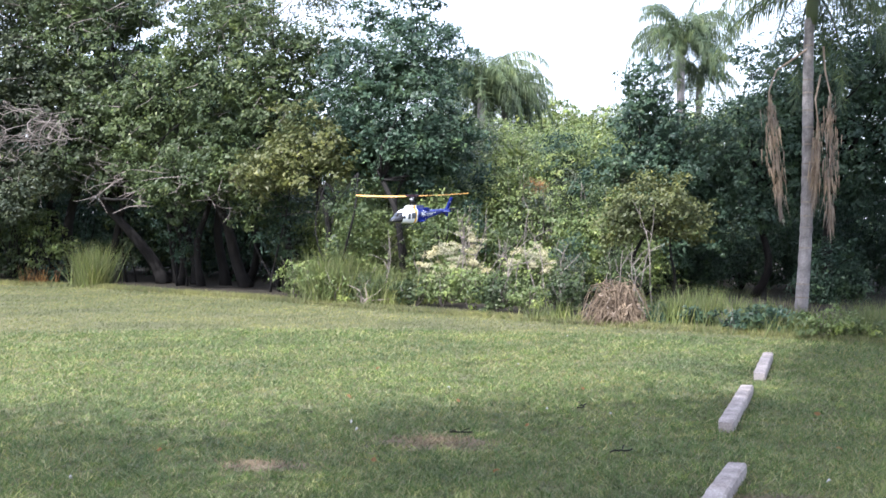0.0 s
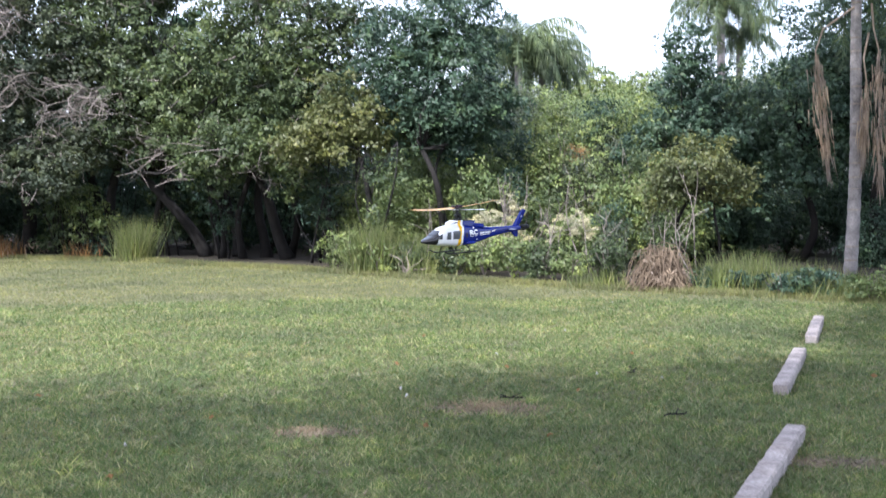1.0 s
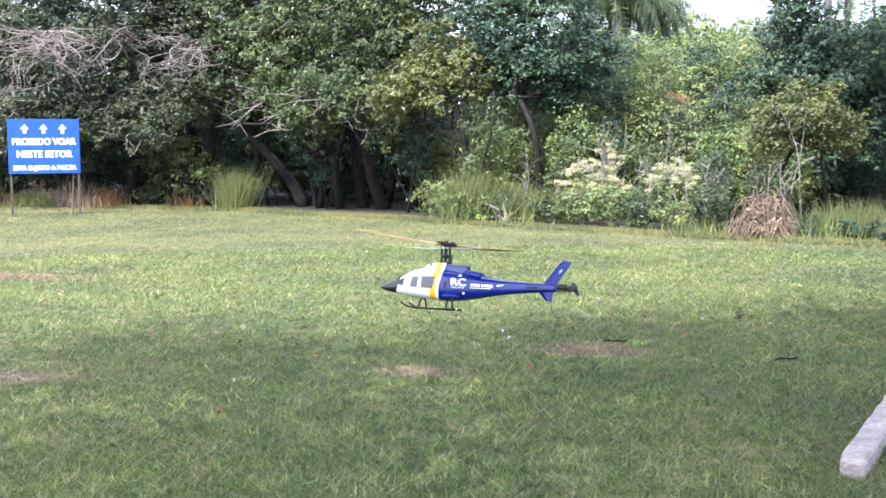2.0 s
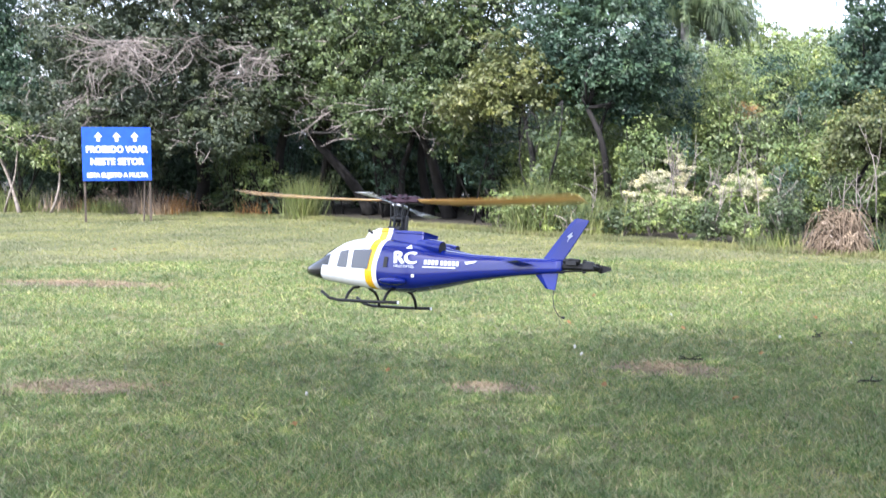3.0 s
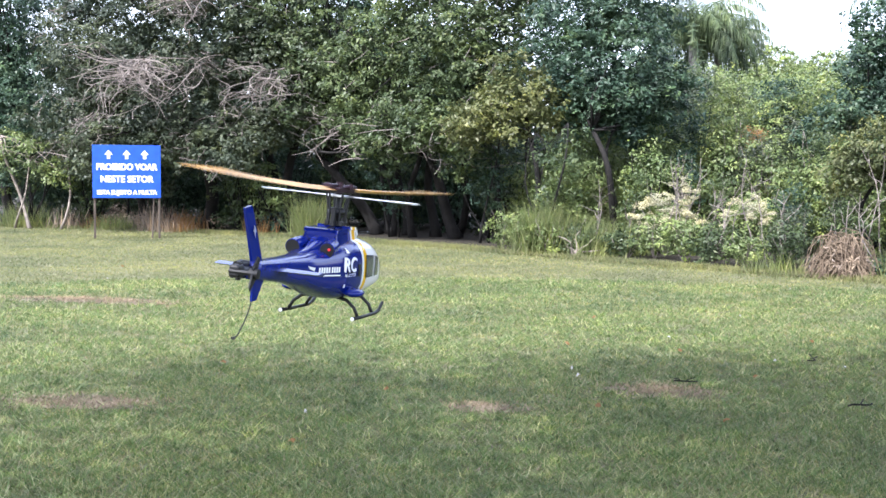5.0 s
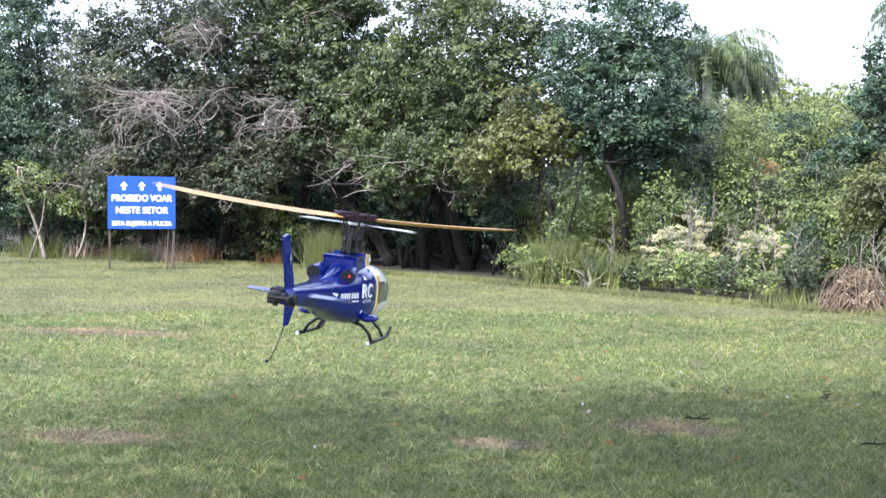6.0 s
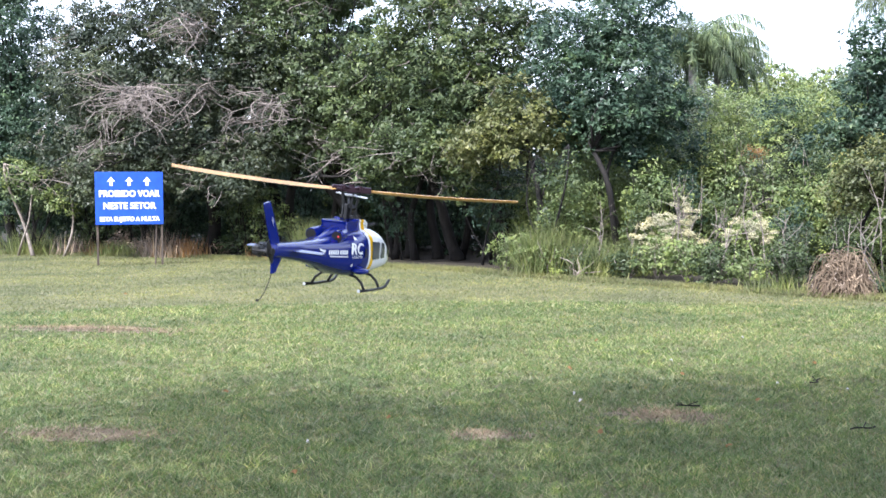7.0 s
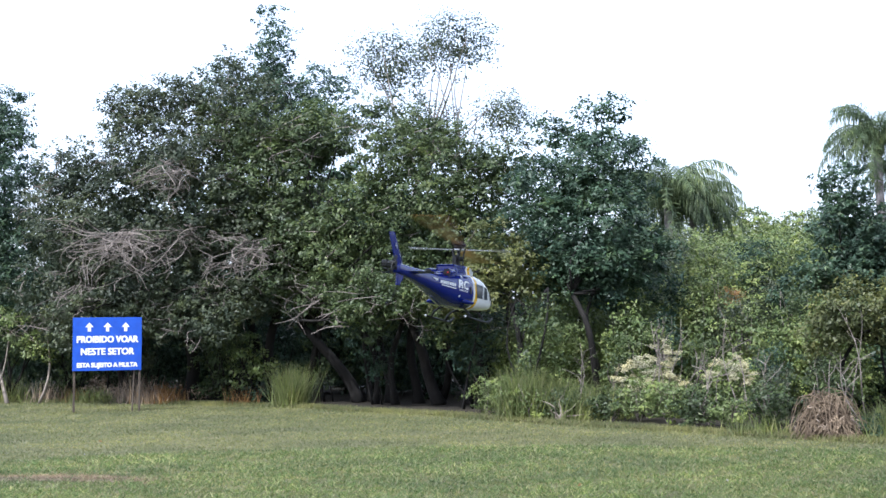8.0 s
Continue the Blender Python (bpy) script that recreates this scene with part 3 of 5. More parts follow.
def build_thicket():
    rows = [(0.5, 27.0, 1.9, 1.8, 1.3, 1.5, LEAF_LIME), (2.5, 27.0, 2.2, 1.8, 1.3, 1.5, LEAF_LIME), (1.8, 31.0, 2.9, 2.3, 1.6, 1.5, LEAF_LIME), (4.5, 30.0, 3.0, 2.2, 1.6, 1.6, LEAF_OAK),
            (-0.4, 24.6, 1.5, 1.2, 0.9, 1.1, LEAF_LIME), (2.0, 34.0, 2.7, 2.5, 1.8, 1.6, LEAF_LIME), (5.2, 35.0, 3.0, 2.8, 2.0, 1.7, LEAF_LIME), (-1.2, 33.0, 3.2, 2.3, 1.8, 1.8, LEAF_OAK),
            (1.2, 24.6, 1.6, 1.1, 0.9, 1.1, LEAF_LIME), (2.1, 23.6, 1.3, 1.1, 0.9, 1.0, LEAF_LIME), (3.2, 23.0, 1.3, 0.9, 0.8, 1.0, LEAF_LIME), (-1.9, 25.6, 1.8, 1.1, 0.9, 1.3, LEAF_LIME),
            (3.4, 39.0, 3.0, 3.6, 2.0, 1.7, LEAF_OAK), (7.5, 33.0, 3.4, 2.6, 2.0, 2.2, LEAF_OAK), (-2.9, 24.8, 1.2, 0.9, 0.8, 1.0, LEAF_LIME), (0.2, 29.0, 2.8, 1.8, 1.4, 1.4, LEAF_GREY),
            (-5.0, 30.0, 2.0, 2.6, 1.2, 2.0, LEAF_DEEP), (-9.0, 31.0, 2.0, 2.8, 1.2, 2.2, LEAF_DEEP), (-13.5, 30.5, 2.0, 2.8, 1.2, 2.2, LEAF_DEEP), (-17.5, 31.0, 2.0, 2.6, 1.2, 2.2, LEAF_DEEP), (-22.5, 31.0, 3.0, 3.0, 1.5, 3.0, LEAF_DEEP),
            (10.5, 19.0, 1.4, 1.6, 1.0, 1.4, LEAF_OAK), (4.9, 26.3, 1.2, 1.2, 0.8, 1.3, LEAF_DEEP), (6.8, 27.6, 1.5, 1.6, 0.9, 1.7, LEAF_DEEP), (9.2, 27.0, 1.5, 1.6, 0.9, 1.7, LEAF_DEEP), (11.5, 25.0, 1.5, 1.6, 0.9, 1.7, LEAF_DEEP), (7.6, 23.2, 0.7, 0.8, 0.6, 0.7, LEAF_DEEP), (0.9, 38.0, 3.0, 1.9, 1.2, 1.6, LEAF_LIME), (-1.4, 40.0, 4.4, 1.2, 1.0, 1.9, LEAF_DEEP), (-2.4, 22.9, 1.0, 0.8, 0.5, 1.0, LEAF_LIME), (-0.6, 23.2, 1.2, 0.7, 0.6, 1.2, LEAF_LIME), (-1.9, 23.9, 1.3, 0.9, 0.6, 1.2, LEAF_LIME), (0.9, 26.0, 3.0, 0.5, 0.5, 0.9, LEAF_LIME), (2.2, 26.4, 3.2, 0.6, 0.5, 0.8, LEAF_DEEP), (3.6, 28.0, 3.3, 0.7, 0.6, 0.9, LEAF_LIME), (-0.6, 27.2, 3.3, 0.7, 0.6, 1.0, LEAF_OAK), (2.4, 25.2, 2.2, 0.6, 0.5, 0.8, LEAF_GREY), (0.1, 25.2, 2.3, 0.6, 0.5, 0.7, LEAF_DEEP), (1.0, 33.0, 4.0, 0.8, 0.7, 0.9, LEAF_OAK), (3.4, 33.0, 3.9, 0.9, 0.7, 0.8, LEAF_LIME)]
    for x, y, z, a, b, c, leaf in rows:
        root = empty("shrub", (x, y, 0))
        bm = bmesh.new()
        limbs(bm, (0, 0, 0), [(RNG.uniform(-0.7, 0.7) * a, RNG.uniform(-0.5, 0.5) * b, z + c * RNG.uniform(0, 0.7)) for _ in range(7)], 0.03, 0.2, int(x * 10 + y))
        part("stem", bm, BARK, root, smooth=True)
        crown([(0, 0, z, a, b, c), (0.4 * a, -0.2, z * 0.5, a * 0.7, b * 0.7, z * 0.5), (-0.4 * a, -0.2, z * 0.5, a * 0.7, b * 0.7, z * 0.5)], leaf, root, 440, 0.08, 0.048, clump=0.2)
        tagged(root, {LEAF_RUST: "rust-brown dying vine in the thicket", LEAF_LIME: "sunlit yellow-green shrub in the thicket", LEAF_OAK: "mid-green leafy shrub in the thicket", LEAF_GREY: "grey-green twiggy shrub in the thicket"}.get(leaf, "dark shaded shrub under the trees"), "shrub", "shrubs of the thicket")
    for x, y, z, a, c, leaf in ((-16.5, 28.6, 1.3, 1.3, 1.3, LEAF_OAK), (-14.2, 28.8, 1.2, 1.2, 1.2, LEAF_DEEP), (-11.6, 28.6, 1.3, 1.2, 1.3, LEAF_OAK), (-10.2, 28.3, 1.1, 0.9, 1.1, LEAF_DEEP), (-7.6, 28.3, 1.2, 1.0, 1.2, LEAF_OAK), (-6.0, 28.0, 1.1, 1.0, 1.1, LEAF_DEEP), (-4.2, 27.0, 1.3, 1.0, 1.3, LEAF_OAK), (-3.2, 26.0, 1.5, 0.9, 1.4, LEAF_LIME), (-17.6, 27.2, 1.9, 1.1, 1.2, LEAF_OAK), (-11.3, 26.7, 1.2, 0.8, 1.3, LEAF_OAK), (-10.4, 26.5, 1.0, 0.6, 1.0, LEAF_LIME), (-13.9, 27.2, 1.7, 0.9, 1.1, LEAF_GREY)):
        root = empty("shrub", (x, y, 0))
        bm = bmesh.new()
        limbs(bm, (0, 0, 0), [(RNG.uniform(-0.7, 0.7) * a, RNG.uniform(-0.3, 0.3), z + c * RNG.uniform(0, 0.8)) for _ in range(9)], 0.03, 0.25, int(x * 7))
        part("stem", bm, BARK, root, smooth=True)
        crown([(0, 0, z, a, 0.5, c)], leaf, root, 170)
        tagged(root, "open leafy shrub between the trunks", "shrub", "shrubs between the trunks")
    r = random.Random(21)
    for x in (-15.2, -12.9, -10.4, -8.5, -6.9, -4.4, -2.7):
        y = float(edge_y(x)) + r.uniform(1.1, 2.2)
        lean = r.uniform(-0.5, 0.5)
        tree("sapling", "thin shaded sapling among the trunks of the wood", [((x, y, 0), (x + lean, y, 2.6), 0.028), ((x + 0.2, y + 0.1, 0), (x + 0.2 - lean, y + 0.1, 2.4), 0.02)],
             [(x + lean * 0.8, y - 0.1, r.uniform(1.7, 2.2), 0.6, 0.4, 0.6), (x + 0.1, y, r.uniform(0.8, 1.3), 0.45, 0.35, 0.55)], r.choice([LEAF_DEEP, LEAF_OAK]), BARK, group="saplings among the trunks", density=110, length=0.09, width=0.05)
    tree("sapling", "pale leaning stems with thin yellow-green leaves at the lawn's edge", [((-17.2, 26.5, 0), (-18.0, 26.5, 2.5), 0.05), ((-16.2, 26.4, 0), (-16.1, 26.4, 2.3), 0.035), ((-17.7, 26.6, 0), (-17.2, 26.6, 1.9), 0.03)],
         [(-17.4, 26.3, 2.1, 0.9, 0.4, 0.6), (-16.3, 26.3, 1.5, 0.5, 0.3, 0.5)], LEAF_LIME, BARK_PALE, group="saplings among the trunks", density=170, length=0.09, width=0.05)
    for x, y, z, a, c, leaf in ((0.0, 23.2, 1.7, 0.45, 0.5, LEAF_DEEP), (1.5, 23.4, 2.0, 0.5, 0.45, LEAF_GREY), (2.7, 23.4, 2.2, 0.45, 0.5, LEAF_OAK), (0.7, 22.8, 1.2, 0.4, 0.5, LEAF_OAK), (2.0, 22.2, 1.0, 0.5, 0.5, LEAF_DEEP), (3.0, 21.6, 0.9, 0.5, 0.5, LEAF_GREY),
                                (1.0, 24.4, 2.7, 0.4, 0.4, LEAF_OAK), (3.3, 24.2, 2.7, 0.45, 0.5, LEAF_GREY), (2.9, 20.4, 0.7, 0.45, 0.5, LEAF_OAK), (-0.9, 22.3, 1.2, 0.4, 0.5, LEAF_OAK), (1.5, 24.9, 2.4, 0.24, 0.24, LEAF_RUST), (1.9, 20.2, 0.6, 0.45, 0.45, LEAF_GREY)):
        root = empty("shrub", (x, y, 0))
        bm = bmesh.new()
        limbs(bm, (0, 0, 0), [(RNG.uniform(-0.8, 0.8) * a, RNG.uniform(-0.3, 0.3), z + c * RNG.uniform(-0.5, 0.7)) for _ in range(7)], 0.018, 0.15, int(x * 10 + y * 3))
        part("stem", bm, TWIG, root, smooth=True)
        crown([(0, 0, z, a, 0.4, c), (0, 0, z * 0.45, a * 0.8, 0.35, z * 0.45)], leaf, root, 330, 0.07, 0.035, clump=0.14)
        tagged(root, {LEAF_RUST: "rust-brown dying shrub in the thicket", LEAF_DEEP: "dark green upright shrub in the thicket", LEAF_GREY: "dusty grey-green shrub in the thicket"}.get(leaf, "mid-green upright shrub in the thicket"), "shrub", "shrubs of the thicket")
    r = random.Random(33)
    for _ in range(22):
        x = r.uniform(-2.4, 4.2)
        y = float(edge_y(x)) + r.uniform(1.2, 3.6)
        h = r.uniform(0.9, 2.1)
        bm = bmesh.new()
        p = bend((0, 0, 0), (r.uniform(-0.5, 0.5), r.uniform(-0.3, 0.2), h), 0.16, 7, r.randint(0, 9999))
        tube(bm, p, [0.014 * (1 - 0.7 * i / 7) for i in range(8)], 5)
        for i in (4, 5, 6):
            tube(bm, bend(p[i], p[i] + Vector((r.uniform(-0.4, 0.4), r.uniform(-0.2, 0.2), r.uniform(0.0, 0.4))), 0.06, 4, i), [0.007, 0.006, 0.005, 0.004, 0.003], 3)
        ob = tagged(part("dead_sapling", bm, TWIG), "thin bare grey dead sapling standing in the thicket", "sapling", "dead saplings in the thicket")
        ob.location = (x, y, 0)
    # the depth of the wood
    for x, y, z, a, c in ((-23, 36, 3, 3.0, 3.4), (-19, 35.5, 3, 2.8, 3.2), (-15.5, 35, 3.2, 2.8, 3.4), (-12, 35.5, 3.4, 2.8, 3.6), (-8.5, 35, 3.2, 2.8, 3.4), (-5, 34, 3.0, 2.8, 3.2), (-2, 36, 2.6, 2.6, 2.6), (9.5, 30, 3.2, 2.8, 3.2), (13, 27, 3.4, 2.8, 3.4), (-13.8, 31.5, 5.2, 2.0, 1.6), (-9.0, 31, 5.0, 2.0, 1.6), (-6.2, 30, 4.4, 1.8, 1.6), (-16.5, 31.5, 4.6, 1.8, 1.6)):
        tree("tree", "deep shaded tree inside the wood", [((x, y, 0), (x, y, z), 0.14)], [(x, y, z, a, 1.2, c), (x + 0.6, y - 0.3, z * 0.4, a, 1.0, z * 0.4)], LEAF_DEEP, group="trees inside the wood", density=110, length=0.22, width=0.14)
    # low plants along the lawn
    r = random.Random(5)
    for x in np.arange(-3.6, 10.6, 0.52):
        if 1.9 < x < 3.0:
            continue
        y = float(edge_y(x)) + (r.uniform(0.5, 1.3) if x < 4.2 else r.uniform(0.2, 0.8))
        h = r.uniform(0.45, 0.85) if x < 3.0 else r.uniform(0.22, 0.45)
        # from x 3.0 to 4.9 a darker leaf colour imitates the shade there
        leaf = r.choice([LEAF_LIME, LEAF_OAK, LEAF_LIME]) if x < 3.0 else LEAF_DEEP if x < 4.9 else LEAF_LIME
        root = empty("bush", (x, y, 0))
        bm = bmesh.new()
        limbs(bm, (0, 0, 0), [(r.uniform(-0.35, 0.35), r.uniform(-0.3, 0.3), h * r.uniform(0.7, 1.2)) for _ in range(6)], 0.012, 0.08, int(x * 50))
        part("stem", bm, TWIG, root)
        crown([(0, 0, h * 0.55, 0.42, 0.34, h * 0.55)], leaf, root, 560, 0.07, 0.04, clump=0.1, per=12, fill=0.3)
        tagged(root, "low leafy weeds at the edge of the lawn", "bush", "low weeds")
    for x in np.arange(-19, -9.6, 1.1):
        y = float(edge_y(x)) + r.uniform(0.7, 1.6)
        h = r.uniform(0.3, 0.7)
        root = empty("bush", (x, y, 0))
        bm = bmesh.new()
        limbs(bm, (0, 0, 0), [(r.uniform(-0.35, 0.35), r.uniform(-0.3, 0.3), h * r.uniform(0.8, 1.5)) for _ in range(6)], 0.012, 0.1, int(x * 50))
        part("stem", bm, BARK, root)
        crown([(0, 0, h * 0.5, 0.5, 0.34, h * 0.5)], r.choice([LEAF_OAK, LEAF_DEEP, LEAF_RUST, LEAF_DRY]) if x < -8 else LEAF_DEEP, root, 330, 0.08, 0.04, clump=0.12, per=10, fill=0.3)
        tagged(root, "sparse undergrowth in the shade of the trees", "bush", "undergrowth")


def build_flowering():
    for x, y, heads in ((-0.33, 21.95, [(0.30, 0, 1.30), (0.12, -0.1, 1.12), (0.44, 0.1, 1.12), (-0.12, -0.1, 1.02), (-0.36, 0, 0.96), (-0.55, 0, 0.80), (0.0, -0.2, 0.82), (0.32, -0.2, 0.86), (-0.26, -0.25, 0.70), (0.58, -0.1, 0.68), (0.10, -0.25, 0.60)]),
                        (1.22, 21.4, [(-0.40, 0, 0.88), (-0.08, 0, 1.05), (0.16, 0, 1.08), (0.05, -0.2, 0.84), (0.32, -0.1, 0.80)])):
        root = empty("flowering_bush", (x, y, 0))
        bm = bmesh.new()
        limbs(bm, (0, 0, 0), heads, 0.02, 0.15, int(y * 7))
        part("stem", bm, TWIG, root)
        crown([(0, 0.1, 0.5, 0.85, 0.5, 0.5), (0.1, 0.1, 0.75, 0.5, 0.35, 0.4)], LEAF_LIME, root, 480, 0.08, 0.035, clump=0.14)
        c = []
        for hx, hy, hz in heads:
            for _ in range(9):
                p = np.array([hx, hy - 0.22, hz]) + RNG.normal(0, 1, 3) * [0.10, 0.10, 0.085]
                c.append(p + RNG.normal(0, 1, (60, 3)) * [0.038, 0.035, 0.020])
        c = np.concatenate(c)
        v, f = leaves(c, np.tile([0, -0.5, 0.8], (len(c), 1)), 0.026, 0.02)
        fast("flower_mass", v, f, FLOWER, root, "clusters of small cream-white flowers")
        tagged(root, "bush covered in cream-white flower heads", "flowering bush", "flowering bushes")


def build_dry_things():
    # heap of cut vines and dead stems
    root = empty("brush_pile", (2.45, 17.8, 0))
    bm = bmesh.new()
    r = random.Random(3)
    for k in range(210):
        a = r.uniform(0, 2 * math.pi)
        w = r.uniform(0.15, 0.62)
        h = r.uniform(0.35, 1.35)
        s = Vector((math.cos(a) * w, math.sin(a) * w * 0.6, 0.0))
        a2 = a + math.pi + r.uniform(-0.9, 0.9)
        e = Vector((math.cos(a2) * w * r.uniform(0.6, 1.2), math.sin(a2) * w * 0.5, r.uniform(0, 0.25)))
        m = (s + e) / 2 + Vector((r.uniform(-0.5, 0.5), r.uniform(-0.15, 0.15), h))
        pts = [s.lerp(m, t).lerp(m.lerp(e, t), t) for t in (0, 0.2, 0.4, 0.6, 0.8, 1)]
        tube(bm, pts, r.uniform(0.004, 0.008), 4)
    part("stem_tangle", bm, VINE, root, "dry brown tangled stems")["kind"] = "stuff"
    crown([(0, 0, 0.25, 0.5, 0.35, 0.3)], LEAF_DRY, root, 40, 0.06, 0.02, clump=0.1, per=12, fill=0.5)
    tagged(root, "heap of dry brown vines at the lawn's edge", "brush pile")
    # bleached dead branch on the ground
    bm = bmesh.new()
    for e in ((0.35, 0, 0.35), (-0.3, 0, 0.4), (0.1, 0.1, 0.5), (0.5, 0, 0.15), (-0.1, 0, 0.25)):
        tube(bm, bend((0, 0, 0.02), e, 0.1, 5, int(e[0] * 50)), [0.02, 0.018, 0.015, 0.012, 0.009, 0.005], 5)
    ob = tagged(part("dead_branch", bm, BARK_PALE), "bleached forked dead branch lying at the wood's edge", "branch")
    ob.location = (-2.0, 20.8, 0)
    # bare twiggy branches hanging out of the crowns
    for cx, cy, cz, wd, ht, n, seed in ((-13.1, 24.0, 3.75, 1.4, 1.2, 52, 1), (-11.6, 24.4, 3.8, 0.9, 0.9, 20, 2), (-11.8, 24.2, 5.5, 0.8, 0.8, 22, 3), (-9.8, 24.3, 3.5, 0.9, 0.9, 26, 5), (-6.3, 24.2, 2.6, 0.8, 1.0, 8, 4), (-15.0, 25.2, 3.0, 0.9, 1.1, 12, 6), (-4.9, 23.9, 2.4, 0.7, 0.9, 6, 7), (-8.4, 25.0, 2.7, 0.6, 1.0, 8, 8)):
        r = random.Random(seed)
        root = empty("bare_branch", (cx, cy + 1.0, cz + 0.2))
        for j in range(3):
            bm = bmesh.new()
            for k in range(n // 3):
                a = Vector((r.uniform(-0.3, 0.3), 0, r.uniform(-0.1, 0.4)))
                e = Vector((r.uniform(-1, 1) * wd, -1.0 + r.uniform(-0.4, 0.4), r.uniform(-1, 0.5) * ht))
                p = bend(a, e, 0.45, 7, seed * 100 + k + j * 40)
                tube(bm, p, [0.017 * (1 - 0.75 * i / 7) for i in range(8)], 4)
                for i in (2, 3, 4, 5, 6):
                    t = p[i] + Vector((r.uniform(-0.4, 0.4), r.uniform(-0.2, 0.2), r.uniform(-0.45, 0.2)))
                    tube(bm, bend(p[i], t, 0.08, 4, k), [0.006, 0.005, 0.004, 0.003, 0.002], 3)
            part("twig", bm, TWIG, root)
        tagged(root, "tangle of bare grey twigs among the leaves", "branch", "bare branches")
    # reed-like tall grass between the trunks, and brown weeds by the sign
    for x, y, w, h, n, m_ in ((-8.85, 25.5, 0.34, 0.85, 800, GRASS_TALL), (-9.1, 25.8, 0.3, 0.7, 300, GRASS_TALL), (-2.7, 21.7, 0.5, 0.85, 900, GRASS_TALL), (-1.6, 21.2, 0.5, 0.6, 500, GRASS_TALL), (-13.7, 26.9, 0.5, 0.6, 260, LEAF_DRY), (-12.7, 26.6, 0.5, 0.45, 240, LEAF_RUST), (-13.1, 26.5, 0.7, 0.3, 260, LEAF_DRY), (-16.6, 27.3, 0.6, 0.5, 160, LEAF_DRY), (-15.6, 27.2, 0.4, 0.35, 120, LEAF_RUST), (-10.4, 26.2, 0.4, 0.4, 160, LEAF_RUST), (-17.8, 27.2, 0.9, 0.6, 500, GRASS_TALL), (-15.0, 27.0, 0.7, 0.35, 400, GRASS_TALL), (-2.3, 22.0, 0.6, 0.75, 700, GRASS_TALL), (-1.0, 21.6, 0.5, 0.6, 350, GRASS_TALL), (3.9, 18.2, 0.6, 0.5, 900, GRASS_TALL), (1.5, 18.5, 0.5, 0.3, 300, GRASS_TALL), (3.3, 17.9, 0.4, 0.4, 500, GRASS_TALL), (5.0, 16.8, 0.7, 0.3, 900, GRASS_TALL), (6.2, 16.4, 0.8, 0.35, 1000, GRASS_TALL), (4.6, 17.7, 0.8, 0.4, 900, GRASS_TALL), (6.6, 17.4, 0.8, 0.4, 900, GRASS_TALL)):
        v, f = blades(RNG.normal(0, 0.5, n) * w, RNG.normal(0, 0.25, n), h, 0.02, 0.3)
        ob = tagged(fast("tall_grass", v, f, m_), "clump of tall yellowish grass at the wood's edge" if m_ is GRASS_TALL else "clump of dry brown weeds at the wood's edge", "tall grass", "tall grass clumps", "stuff")
        ob.location = (x, y, 0)


# ---- palms ----
def frond(bm_v, bm_f, start, azimuth, rise, bow, length, leaflet, width, n=76, hang=0.6):
    """Adds leaflets along a midrib that leaves at the angle rise and bows down; returns the midrib's points."""
    flat = Vector((math.cos(azimuth), math.sin(azimuth), 0))
    pts = [Vector(start)]
    for i in range(12):
        e = radians(rise - bow * ((i + 0.5) / 12) ** 1.2)
        pts.append(pts[-1] + (flat * math.cos(e) + Vector((0, 0, math.sin(e)))) * length / 12)
    side = Vector((-flat.y, flat.x, 0))
    for k in range(n):
        t = 0.12 + 0.88 * k / n
        i = min(int(t * 12), 11)
        p = pts[i].lerp(pts[i + 1], t * 12 - i)
        fw = (pts[i + 1] - pts[i]).normalized()
        L = leaflet * (1 - 0.55 * abs(t - 0.4) / 0.6) * RNG.uniform(0.8, 1.15)
        for s in (-1, 1):
            q = side * s * RNG.uniform(0.25, 0.85) + fw * RNG.uniform(0.2, 0.7) + Vector((0, 0, -hang * RNG.uniform(-0.2, 1.3)))
            q.normalize()
            mid = p + q * L * 0.45
            tip = mid + (q * (1 - 0.75 * min(1, hang)) + Vector((0, 0, -hang * RNG.uniform(0.5, 1.1)))).normalized() * L * 0.55
            w = fw * width / 2
            b = len(bm_v)
            bm_v.extend([p - w, p + w, mid + w * 1.1, mid - w * 1.1, tip])
            bm_f.extend([(b, b + 1, b + 2), (b, b + 2, b + 3), (b + 3, b + 2, b + 4)])
    return pts


